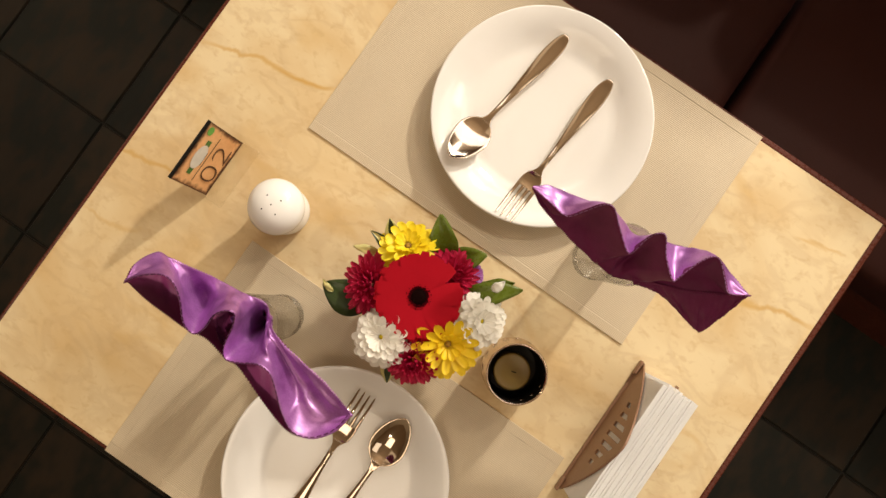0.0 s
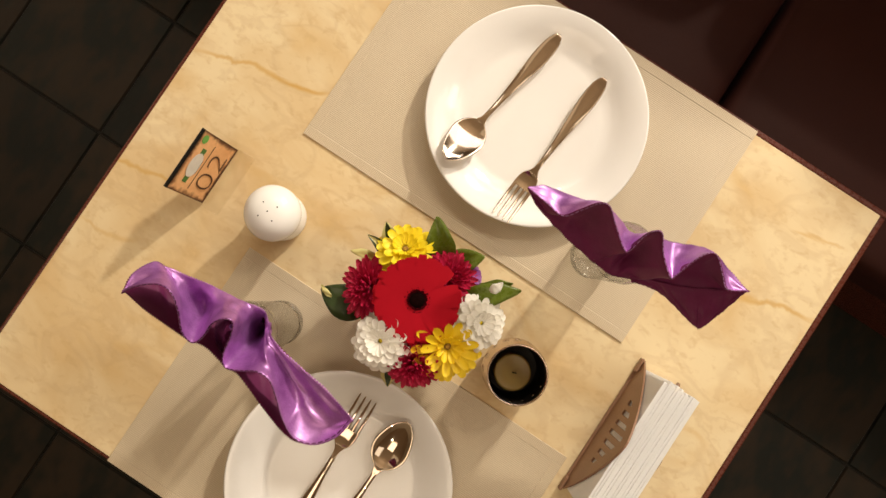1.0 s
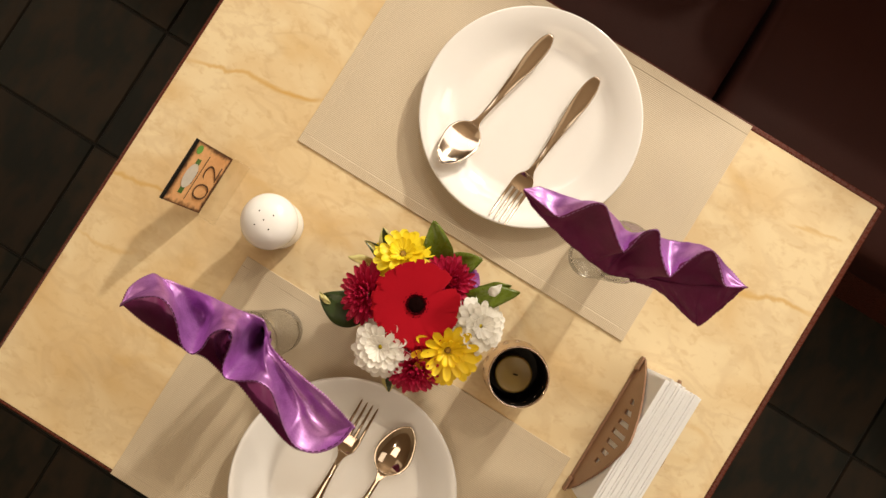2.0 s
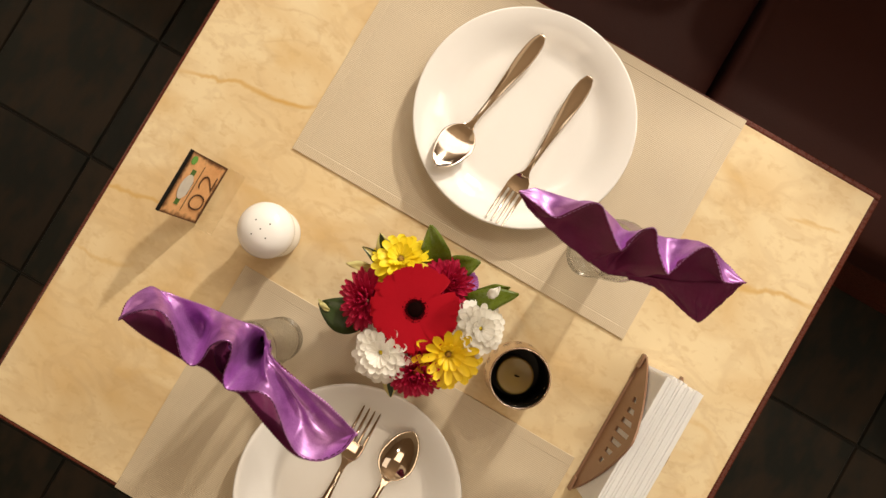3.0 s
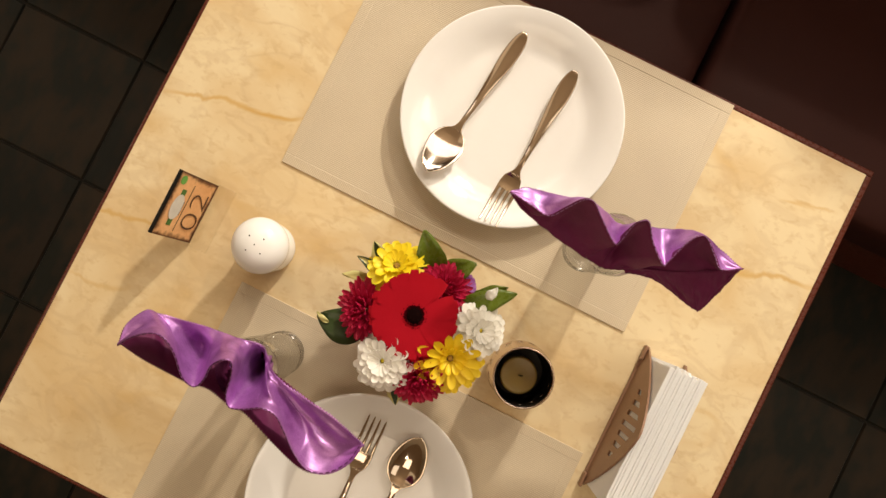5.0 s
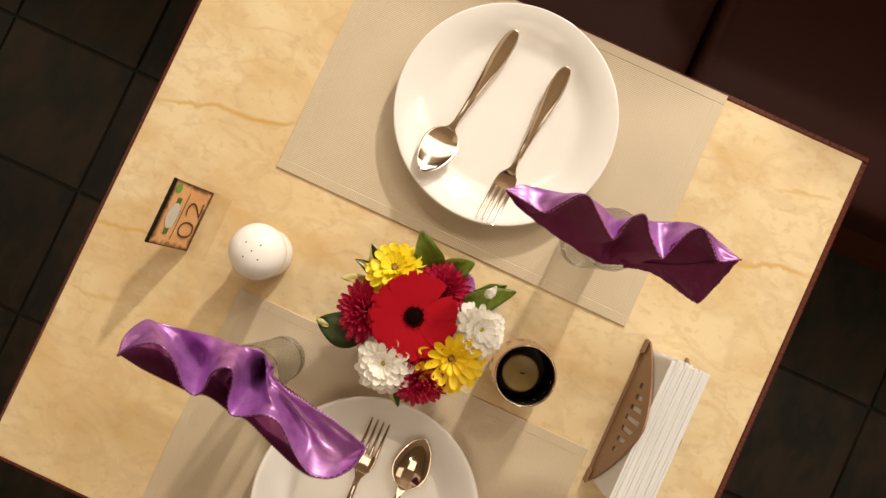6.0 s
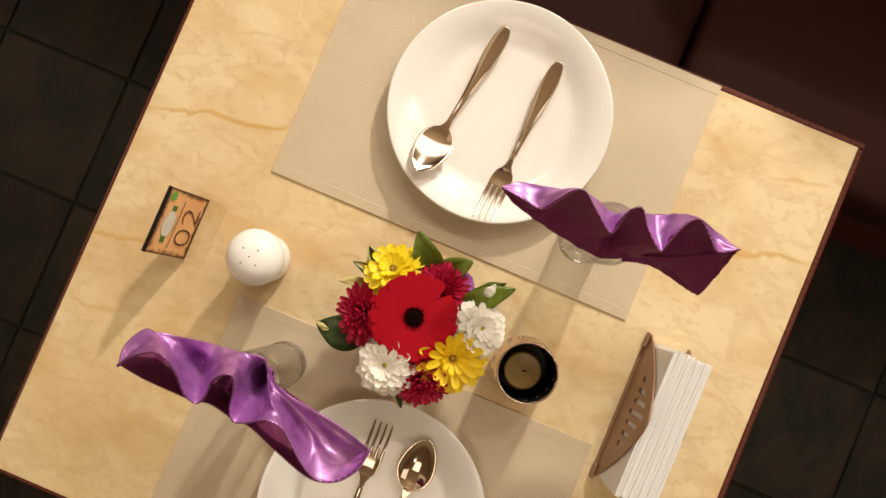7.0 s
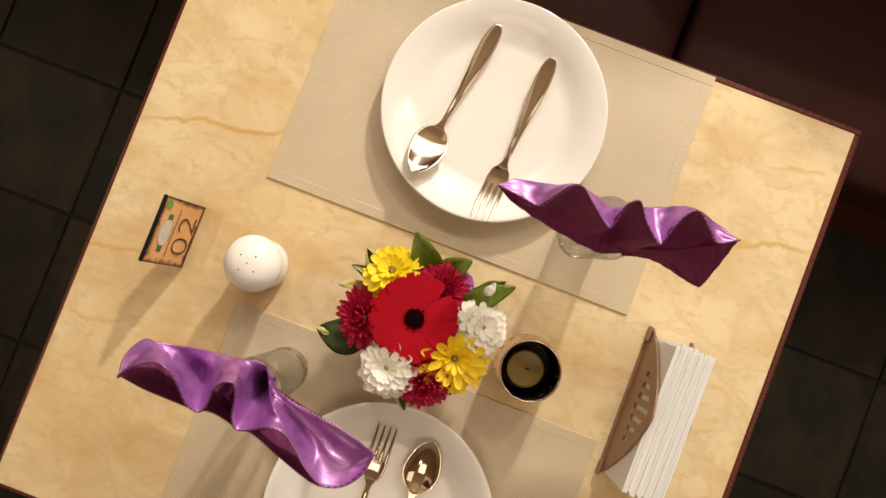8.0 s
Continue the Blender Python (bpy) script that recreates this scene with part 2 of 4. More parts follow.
def burnt_edges(m, half, high):
    """Darkens a board unevenly along its four edges, as if scorched."""
    n, l, b = nodes_of(m)
    at, split, rough_edge = n.new("ShaderNodeTexCoord"), n.new("ShaderNodeSeparateXYZ"), n.new("ShaderNodeTexNoise")
    l.new(at.outputs["Object"], split.inputs[0])
    l.new(at.outputs["Object"], rough_edge.inputs["Vector"])
    rough_edge.inputs["Scale"].default_value, rough_edge.inputs["Detail"].default_value = 130, 5

    def sums(kind, a, b):
        x = n.new("ShaderNodeMath")
        x.operation = kind
        for socket, value in zip(x.inputs, (a, b)):
            if isinstance(value, (int, float)):
                socket.default_value = value
            else:
                l.new(value, socket)
        return x.outputs[0]

    across = sums("SUBTRACT", half, sums("ABSOLUTE", split.outputs[1], 0))
    along = sums("SUBTRACT", high / 2, sums("ABSOLUTE", sums("SUBTRACT", split.outputs[2], high / 2), 0))
    depth = sums("MINIMUM", across, along)
    reach = sums("MULTIPLY", rough_edge.outputs["Fac"], 0.0125)
    fade = n.new("ShaderNodeMapRange")
    fade.interpolation_type = "SMOOTHSTEP"
    fade.inputs[1].default_value, fade.inputs[2].default_value, fade.inputs[3].default_value, fade.inputs[4].default_value = -0.0062, 0.0012, 1, 0
    l.new(sums("SUBTRACT", depth, reach), fade.inputs[0])
    mix = n.new("ShaderNodeMix")
    mix.data_type = "RGBA"
    l.new(fade.outputs[0], mix.inputs[0])
    l.new(n[m["mix"]].outputs[2], mix.inputs[6])
    mix.inputs[7].default_value = (0.10, 0.030, 0.008, 1)
    l.new(mix.outputs[2], b.inputs["Base Color"])


burnt_edges(CARD, 0.0375, 0.0738)
SCORCH = material("scorched_brown", (0.17, 0.062, 0.020), 0.6, other=(0.05, 0.02, 0.008), scale=120, amount=1.0)
INK = material("dark_brown_ink", (0.085, 0.032, 0.012), 0.5, scale=80)
WHITE_INK = material("white_print", (0.78, 0.76, 0.70), 0.4, scale=90)
DARKGREEN_INK = material("dark_green_print", (0.05, 0.17, 0.03), 0.4, other=(0.08, 0.22, 0.05), scale=90)
GREEN_INK = material("green_print", (0.12, 0.40, 0.07), 0.4, other=(0.2, 0.5, 0.1), scale=90)
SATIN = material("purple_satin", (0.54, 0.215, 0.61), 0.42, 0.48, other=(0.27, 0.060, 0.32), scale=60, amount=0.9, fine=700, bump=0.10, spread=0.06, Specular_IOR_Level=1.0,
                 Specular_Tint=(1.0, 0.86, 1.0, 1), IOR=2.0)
# plum reverse of the satin, with the shade of turned-away folds coloured in
SHADED_PLUM = material("plum_satin_shaded", (0.185, 0.026, 0.098), 0.5, other=(0.125, 0.016, 0.066), scale=50, amount=0.8, fine=700, bump=0.10, Specular_IOR_Level=0.15)
PLUM_THREAD = material("plum_thread", (0.10, 0.018, 0.08), 0.7, scale=300)


def woven_scrolls(m):
    """Adds a paler scroll pattern, woven into the cloth in patches."""
    n, l, b = nodes_of(m)
    at, scroll, patch = n.new("ShaderNodeTexCoord"), n.new("ShaderNodeTexWave"), n.new("ShaderNodeTexNoise")
    scroll.wave_type = "RINGS"
    for key, value in (("Scale", 95), ("Distortion", 9), ("Detail", 1), ("Detail Scale", 0.8)):
        scroll.inputs[key].default_value = value
    patch.inputs["Scale"].default_value = 24
    for t in (scroll, patch):
        l.new(at.outputs["Object"], t.inputs["Vector"])
    line, here, both, mix = n.new("ShaderNodeMapRange"), n.new("ShaderNodeMapRange"), n.new("ShaderNodeMath"), n.new("ShaderNodeMix")
    line.inputs[1].default_value, line.inputs[2].default_value = 0.62, 0.80
    here.inputs[1].default_value, here.inputs[2].default_value, here.inputs[4].default_value = 0.54, 0.57, 0.30
    both.operation, mix.data_type = "MULTIPLY", "RGBA"
    l.new(scroll.outputs["Fac"], line.inputs[0])
    l.new(patch.outputs["Fac"], here.inputs[0])
    l.new(line.outputs[0], both.inputs[0])
    l.new(here.outputs[0], both.inputs[1])
    l.new(both.outputs[0], mix.inputs[0])
    l.new(n[m["mix"]].outputs[2], mix.inputs[6])
    mix.inputs[7].default_value = (0.50, 0.24, 0.56, 1)
    l.new(mix.outputs[2], b.inputs["Base Color"])


woven_scrolls(SATIN)
STITCH = material("lilac_thread", (0.36, 0.18, 0.40), 0.6, scale=300)
RED = material("gerbera_red", (0.40, 0.0028, 0.013), 0.7, other=(0.31, 0.002, 0.010), scale=60, fine=400, bump=0.1, Specular_IOR_Level=0.12)
DARKEYE = material("gerbera_eye", (0.007, 0.0012, 0.001), 0.95, other=(0.003, 0.001, 0.001), scale=150, bump=0.6, Specular_IOR_Level=0.05)
CRIMSON = thin(material("crimson_petal", (0.54, 0.012, 0.065), 0.5, other=(0.38, 0.006, 0.038), scale=70, bump=0.1, Specular_IOR_Level=0.35), 0.12)
YELLOW = thin(material("yellow_petal", (0.96, 0.80, 0.020), 0.5, other=(0.94, 0.66, 0.012), scale=50, bump=0.1), 0.18)
GOLD = thin(material("golden_petal", (0.96, 0.72, 0.02), 0.5, other=(0.94, 0.60, 0.012), scale=50, bump=0.1), 0.18)
WHITE = thin(material("white_petal", (0.985, 0.965, 0.90), 0.6, other=(0.97, 0.94, 0.84), scale=50, bump=0.05), 0.20)
HEART = material("yellow_heart", (0.46, 0.27, 0.03), 0.8, other=(0.14, 0.07, 0.012), scale=260, amount=1.0, bump=0.5)
DARKRED = material("dark_red_fringe", (0.075, 0.002, 0.006), 0.9, other=(0.03, 0.001, 0.002), scale=150, Specular_IOR_Level=0.05)
LILAC = material("lilac_petal", (0.38, 0.10, 0.40), 0.5, scale=60)
LEAF = thin(material("waxy_leaf", (0.145, 0.200, 0.020), 0.28, other=(0.25, 0.32, 0.042), scale=40, fine=200, bump=0.2), 0.25)
DARKLEAF = material("dark_leaf", (0.026, 0.046, 0.010), 0.35, other=(0.055, 0.080, 0.018), scale=50, fine=200, bump=0.2)
CREAMLEAF = thin(material("cream_leaf_edge", (0.80, 0.73, 0.32), 0.4, other=(0.42, 0.43, 0.12), scale=70, bump=0.1), 0.3)


# ---- building helpers ----
def part(name, bm, mat, parent=None, label="", smooth=False, mats=()):
    me = bpy.data.meshes.new(name)
    bmesh.ops.recalc_face_normals(bm, faces=bm.faces)
    bm.to_mesh(me)
    bm.free()
    for m in (mat, *mats):
        me.materials.append(m)
    if smooth:
        me.polygons.foreach_set("use_smooth", [True] * len(me.polygons))
    ob = new(name, me)
    if parent:
        ob.parent = parent
    return tagged(ob, label)


def root(name, m, label, category, group=""):
    ob = new(name)
    ob.empty_display_size = 0.05
    ob.matrix_basis = m
    return tagged(ob, label, category, group)


def box(x0, y0, z0, x1, y1, z1, bevel=0.0, segments=2):
    own = bmesh.new()
    bmesh.ops.create_cube(own, size=1, matrix=Matrix.Translation(((x0 + x1) / 2, (y0 + y1) / 2, (z0 + z1) / 2)) @ Matrix.Diagonal((x1 - x0, y1 - y0, z1 - z0, 1)))
    if bevel:
        bmesh.ops.bevel(own, geom=own.edges[:], offset=bevel, segments=segments, affect="EDGES", profile=0.5)
    return own


def lathe(profile, n=64, close=False):
    """Turns (radius, height) pairs round z."""
    bm = bmesh.new()
    rings = []
    for r, z in profile:
        if r < 1e-6:
            rings.append([bm.verts.new((0, 0, z))])
        else:
            rings.append([bm.verts.new((r * math.cos(2 * math.pi * k / n), r * math.sin(2 * math.pi * k / n), z)) for k in range(n)])
    pairs = list(zip(rings, rings[1:])) + ([(rings[-1], rings[0])] if close else [])
    for a, b in pairs:
        for k in range(n):
            q = [a[k % len(a)], a[(k + 1) % len(a)], b[(k + 1) % len(b)], b[k % len(b)]]
            q = list(dict.fromkeys(q))
            if len(q) > 2:
                bm.faces.new(q)
    return bm


def spline(points, t):
    """A smooth curve through the points; t from 0 to 1."""
    p = [Vector(v) for v in points]
    s = min(max(t, 0), 1) * (len(p) - 1)
    i = min(int(s), len(p) - 2)
    f = s - i
    a, b, c, d = p[max(i - 1, 0)], p[i], p[i + 1], p[min(i + 2, len(p) - 1)]
    return 0.5 * (2 * b + (c - a) * f + (2 * a - 5 * b + 4 * c - d) * f * f + (3 * b - a - 3 * c + d) * f ** 3)


def tube(points, radius, bm=None, sides=8, steps=24):
    bm = bm or bmesh.new()
    line = [spline(points, k / steps) for k in range(steps + 1)]
    rings = []
    for k, p in enumerate(line):
        d = (line[min(k + 1, steps)] - line[max(k - 1, 0)]).normalized()
        u = d.orthogonal().normalized() if not rings else (u - d * u.dot(d)).normalized()
        w = d.cross(u)
        r = radius(k / steps) if callable(radius) else radius
        rings.append([bm.verts.new(p + r * (u * math.cos(a) + w * math.sin(a))) for a in [2 * math.pi * j / sides for j in range(sides)]])
    for a, b in zip(rings, rings[1:]):
        for j in range(sides):
            bm.faces.new((a[j], a[(j + 1) % sides], b[(j + 1) % sides], b[j]))
    bm.faces.new(rings[0]), bm.faces.new(rings[-1][::-1])
    return bm


def thicken(ob, width, offset=0.0, inner=0):
    s = ob.modifiers.new("thickness", "SOLIDIFY")
    s.thickness, s.offset, s.material_offset = width, offset, inner
    return ob


# ---- the room ----
TOP = 0.75
X0, X1, Y0, Y1, HIGH = -3.2, 3.4, -3.2, 3.4, 2.7
for name, b in (("wall_west", (X0 - 0.15, Y0, 0, X0, Y1, HIGH)), ("wall_east", (X1, Y0, 0, X1 + 0.15, Y1, HIGH)),
                ("wall_south", (X0 - 0.15, Y0 - 0.15, 0, X1 + 0.15, Y0, HIGH)), ("wall_north", (X0 - 0.15, Y1, 0, X1 + 0.15, Y1 + 0.15, HIGH))):
    tagged(part(name, box(*b), PLASTER), "plain cream plaster wall of the restaurant", "wall", kind="structure")
tagged(part("ceiling", box(X0 - 0.15, Y0 - 0.15, HIGH, X1 + 0.15, Y1 + 0.15, HIGH + 0.1), CEILING), "plain pale painted ceiling", "ceiling", kind="structure")
floor = tagged(part("floor", box(X0 - 0.15, Y0 - 0.15, -0.12, X1 + 0.15, Y1 + 0.15, -0.006), GROUT), "dark slate tile floor with sunken joints", "floor", kind="structure")

# ---- the bench ----
bench = root("bench", Matrix.Translation((0.22, 0.60, 0)), "dark brown leather booth bench beside the table", "bench")
part("base", box(-1.36, -0.165, 0.0, 1.36, 0.36, 0.30, 0.01), TRIM, bench)


def cushion(x0, x1, y0, y1, z0, z1, parent, name, seed):
    bm = box(x0, y0, z0, x1, y1, z1)
    bmesh.ops.subdivide_edges(bm, edges=bm.edges[:], cuts=7, use_grid_fill=True)
    c, h = Vector(((x0 + x1) / 2, (y0 + y1) / 2, (z0 + z1) / 2)), Vector((x1 - x0, y1 - y0, z1 - z0)) / 2
    r = 0.045
    for v in bm.verts:
        d = v.co - c
        core = Vector([max(-(h[i] - r), min(h[i] - r, d[i])) for i in range(3)])
        off = d - core
        v.co = c + core + (off.normalized() * r if off.length > 1e-5 else off)
        v.co += noise.noise_vector(v.co * 5 + Vector((seed, 0, 0))) * 0.004
    ob = part(name, bm, LEATHER, parent, smooth=True)
    s = ob.modifiers.new("soft", "SUBSURF")
    s.levels = s.render_levels = 1
    return ob


for k in range(4):
    cushion(-1.36 + 0.68 * k + 0.004, -0.68 + 0.68 * k - 0.004, -0.205, 0.26, 0.30, 0.46, bench, "seat_cushion", k)
    # the back is out of view, its height set to shade the floor
    cushion(-1.36 + 0.68 * k + 0.004, -0.68 + 0.68 * k - 0.004, 0.24, 0.36, 0.46, 1.12, bench, "back_cushion", k + 9)

# ---- the table ----
TX0, TX1, TY0, TY1 = -0.4115, 0.3915, -0.3860, 0.3610
TC = Vector(((TX0 + TX1) / 2, (TY0 + TY1) / 2, 0))
table = root("table", Matrix.Translation(TC), "square cream marble table with a dark red wooden rim", "table")
hx, hy, rim, slim = (TX1 - TX0) / 2, (TY1 - TY0) / 2, 0.0078, 0.0048
slab = part("tabletop", box(-hx + slim, -hy + slim, TOP - 0.028, hx - rim, hy - rim, TOP, 0.0008), MARBLE, table, "polished cream marble with ochre veins")
for a in ((-hx, -hy, hx, -hy + slim), (-hx, hy - rim, hx, hy), (-hx, -hy + slim, -hx + slim, hy - rim), (hx - rim, -hy + slim, hx, hy - rim)):
    part("rim", box(a[0], a[1], TOP - 0.045, a[2], a[3], TOP - 0.0006, 0.0022), TRIM, table)
part("apron", box(-hx + 0.02, -hy + 0.02, TOP - 0.05, hx - 0.02, hy - 0.02, TOP - 0.0285, 0.002), TRIM, table)
part("column", lathe([(0.0, 0.03), (0.05, 0.03), (0.04, 0.08), (0.036, 0.4), (0.045, 0.66), (0.10, TOP - 0.051), (0, TOP - 0.051)], 32), BLACK, table, smooth=True)
part("foot_plate", box(-0.22, -0.22, 0.0, 0.22, 0.22, 0.032, 0.008), BLACK, table)


# ---- placemats ----
def placemat(x0, y0, x1, y1, label):
    cx, cy = (x0 + x1) / 2, (y0 + y1) / 2
    w, d, e = (x1 - x0) / 2, (y1 - y0) / 2, 0.012
    ob = root("placemat", Matrix.Translation((cx, cy, TOP)), label, "placemat", "placemats on the table")
    part("weave", box(-w + e, -d + e, 0.0006, w - e, d - e, 0.0022), VINYL, ob)
    for a in ((-w, -d, w, -d + e), (-w, d - e, w, d), (-w, -d + e, -w + e, d - e), (w - e, -d + e, w, d - e)):
        part("border", box(a[0], a[1], 0.0003, a[2], a[3], 0.0024, 0.0004), BORDER_X if a[2] - a[0] > 0.1 else BORDER_Y, ob, "raised ribbed border")
    return ob


placemat(-0.241, 0.059, 0.208, 0.357, "beige woven vinyl placemat under a plate, beside the bench")
placemat(-0.218, -0.385, 0.227, -0.088, "beige woven vinyl placemat under a plate, at the open side")


# ---- plates ----
def plate(x, y, label):
    ob = root("dinner_plate", Matrix.Translation((x, y, TOP + 0.0027)), label, "plate", "dinner plates")
    outer = [(0, 0.001), (0.070, 0.001), (0.072, 0.0), (0.076, 0.0), (0.079, 0.002), (0.098, 0.009), (0.115, 0.0165), (0.1255, 0.0212), (0.1285, 0.0228)]
    inner = [(0.1292, 0.0240), (0.1284, 0.0254), (0.1265, 0.0252), (0.112, 0.0205), (0.100, 0.0140), (0.091, 0.0085), (0.084, 0.0062), (0.078, 0.0055), (0.0, 0.0052)]
    part("dish", lathe(outer + inner, 128), CHINA, ob, smooth=True)
    part("foot_ring", lathe([(0.070, 0.0012), (0.0705, -0.0001), (0.0745, -0.0001), (0.0760, 0.0012)], 96, True), CHINA, ob, smooth=True)
    return ob


P1, P2 = (-0.021, 0.2225), (0.0215, -0.2535)
plate(*P1, "plain round white china dinner plate with spoon and fork")
plate(*P2, "plain round white china dinner plate with fork and spoon")


# ---- cutlery: along y, the head at +y ----
def loft(rows, parent, name, columns=12, label=""):
    """Rows of (y, half width, height, hollow); a thin sheet with the hollow sunk in the middle."""
    bm, grid = bmesh.new(), []
    steps = 60
    for k in range(steps + 1):
        y, w, z, dip = spline_row(rows, k / steps)
        grid.append([bm.verts.new((w * c, y, z - dip * (1 - c * c))) for c in [2 * j / columns - 1 for j in range(columns + 1)]])
    for a, b in zip(grid, grid[1:]):
        for j in range(columns):
            bm.faces.new((a[j], a[j + 1], b[j + 1], b[j]))
    ob = part(name, bm, STEEL, parent, label, smooth=True)
    thicken(ob, 0.0018)
    return ob


def spline_row(rows, t):
    a = spline([r[:3] for r in rows], t)
    b = spline([(r[3], 0, 0) for r in rows], t)
    return a[0], max(a[1], 0.0004), a[2], b[0]


HANDLE = [(-0.105, 0.0008, 0.0165, 0), (-0.103, 0.0045, 0.0162, -0.0006), (-0.092, 0.0085, 0.0135, -0.001), (-0.070, 0.0095, 0.0105, -0.0014),
          (-0.040, 0.0065, 0.0085, -0.0016), (-0.010, 0.0036, 0.0085, -0.0012), (0.014, 0.0026, 0.0105, -0.001)]


def spoon(m, label, rise=1.0, deep=1.0):
    """The bowl's tip may turn up; a deep bowl is more hollow."""
    ob = root("spoon", m, label, "spoon", "cutlery on the plates")
    loft(HANDLE + [(0.026, 0.0036, 0.0110, 0), (0.033, 0.0075, 0.0112, 0.0008)], ob, "handle")
    shape = [(0.0325, 0.0070, 0.0, 0.0004), (0.036, 0.0120, 0.0004, 0.0012), (0.043, 0.0178, 0.0014, 0.0026), (0.054, 0.0210, 0.0036, 0.0036), (0.067, 0.0194, 0.0068, 0.0034),
             (0.080, 0.0148, 0.0104, 0.0022), (0.089, 0.0080, 0.0132, 0.0009), (0.0935, 0.0008, 0.0146, 0)]
    loft([(y, w, 0.0112 + rise * z, deep * d) for y, w, z, d in shape], ob, "bowl", 18)
    return ob


def fork(m, label):
    ob = root("fork", m, label, "fork", "cutlery on the plates")
    loft(HANDLE + [(0.026, 0.0034, 0.0095, 0), (0.033, 0.0070, 0.0082, 0)], ob, "handle")
    loft([(0.0325, 0.0068, 0.0082, 0.0002), (0.038, 0.0105, 0.0076, 0.001), (0.046, 0.0122, 0.0075, 0.0015), (0.054, 0.0124, 0.0082, 0.0014)], ob, "head", 16)
    for c in (-1, -0.333, 0.333, 1):
        x = 0.0103 * c
        rows = [(0.0535, 0.0021, 0.0074, 0), (0.066, 0.0018, 0.0086, 0), (0.080, 0.0015, 0.0112, 0), (0.094, 0.0010, 0.0150, 0), (0.0975, 0.0003, 0.0160, 0)]
        tine = loft(rows, ob, "tine", 2)
        tine.location.x = x
    return ob


def laid(head, tail, z, tilt):
    """The pose of a piece of cutlery from the place of its head's tip and its handle's end."""
    h, t = Vector(head), Vector(tail)
    c = h + (t - h) * 0.47
    return pose(c.x, c.y, TOP + z, 0, 0, math.degrees(math.atan2(h.y - t.y, h.x - t.x)) - 90) @ pose(0, 0, 0, tilt)


spoon(laid((-0.081, 0.117), (-0.050, 0.319), 0.0112, 2.4), "polished steel tablespoon lying in a white plate")
fork(laid((0.008, 0.103), (0.021, 0.303), 0.0105, 2.0), "polished steel dinner fork half under a purple napkin")
fork(laid((-0.004, -0.156), (0.004, -0.356), 0.0090, 1.0), "polished steel dinner fork lying in a white plate")
spoon(laid((0.049, -0.150), (0.047, -0.350), 0.0105, 1.5), "polished steel tablespoon beside a fork in a plate", 0.2, 2.2)


# ---- glasses and napkins ----
def tumbler(x, y, label):
    ob = root("drinking_glass", Matrix.Translation((x, y, TOP + 0.0026)), label, "glass", "drinking glasses")
    wall = [(0.0253, 0.021), (0.0247, 0.025), (0.0262, 0.05), (0.0285, 0.10), (0.0305, 0.150), (0.0306, 0.1525), (0.0300, 0.1537), (0.0293, 0.1525), (0.0272, 0.10), (0.0248, 0.05), (0.0236, 0.022)]
    part("wall", lathe(wall, 72, True), GLASS, ob, smooth=True)
    base = [(0, 0.0), (0.0225, 0.0), (0.0245, 0.002), (0.0256, 0.0045), (0.0240, 0.007), (0.0257, 0.0098), (0.0241, 0.0125), (0.0258, 0.0152), (0.0242, 0.018), (0.0256, 0.0206), (0.0236, 0.0218), (0.0210, 0.0160), (0.0180, 0.0138), (0.0, 0.0125)]
    part("base", lathe(base, 72), RING_GLASS, ob, "thick ringed glass base", smooth=True)
    return ob


def stitches(edge, steps, lift):
    """A broken line of thread along an edge."""
    bm = bmesh.new()
    for i in range(0, steps, 2):
        a, c = [spline(edge, min(j / steps, 1)) for j in (i, i + 1.3)]
        for p in (a, c):
            p.x *= 0.985
            p.z += lift
        tube([a, c], 0.00055, bm, 4, 1)
    return bm


def skirt(top, low, steps, sag, seed, pockets=(), crease=0.005, folds=()):
    """Cloth that hangs from a wavy upper edge to a lower edge, with deep pockets at (u, v, depth, width)
    and sharp folds (u, v, u, v, height, width) pressed into it."""
    bm, grid, nv = bmesh.new(), [], 28
    for i in range(steps + 1):
        u = i / steps
        t, b = spline(top, u), spline(low, u)
        row = []
        for k in range(nv + 1):
            v = k / nv
            p = t.lerp(b, v)
            p.z -= sag * 4 * v * (1 - v) * (4 * u * (1 - u)) ** 0.5 + 0.0025 * v * (1 - v)
            p += noise.noise_vector(Vector((u * 8 + seed, v * 2.2, seed))) * crease * v * (1 - v) * 2 + noise.noise_vector(Vector((u * 24, v * 3 + seed, 5))) * 0.0045 * (v * (1.2 - v))
            for pu, pv, depth, wide in pockets:
                p.z -= depth * math.exp(-((u - pu) / wide) ** 2 - ((v - pv) / 0.26) ** 2)
            for u0, v0, u1, v1, height, wide in folds:
                line, here = Vector(((u1 - u0) * 4, v1 - v0)), Vector(((u - u0) * 4, v - v0))
                f = here.dot(line) / line.length_squared
                across = (here.x * line.y - here.y * line.x) / line.length
                ends = max(0.0, min(1.0, 4 * f + 0.4)) * max(0.0, min(1.0, 4 * (1 - f) + 0.4))
                side = abs(across) / wide if across > 0 else abs(across) / (wide * 0.35)
                p.z += height * math.exp(-side) * ends
            if k in (0, nv):
                p += (t - b).normalized() * (0.0011 if i % 2 else -0.0008) * (1 if k == 0 else -1)
            row.append(bm.verts.new(p))
        grid.append(row)
    for a, c in zip(grid, grid[1:]):
        for k in range(nv):
            bm.faces.new((a[k], a[k + 1], c[k + 1], c[k]))
    return bm


def cloth(name, bm, face, reverse, parent):
    """A sheet with a material for each side; folds turned from the lamp get the shaded plum."""
    ob = part(name, bm, face, parent, smooth=True, mats=(reverse,))
    return thicken(ob, 0.0007, 0.0, 1)


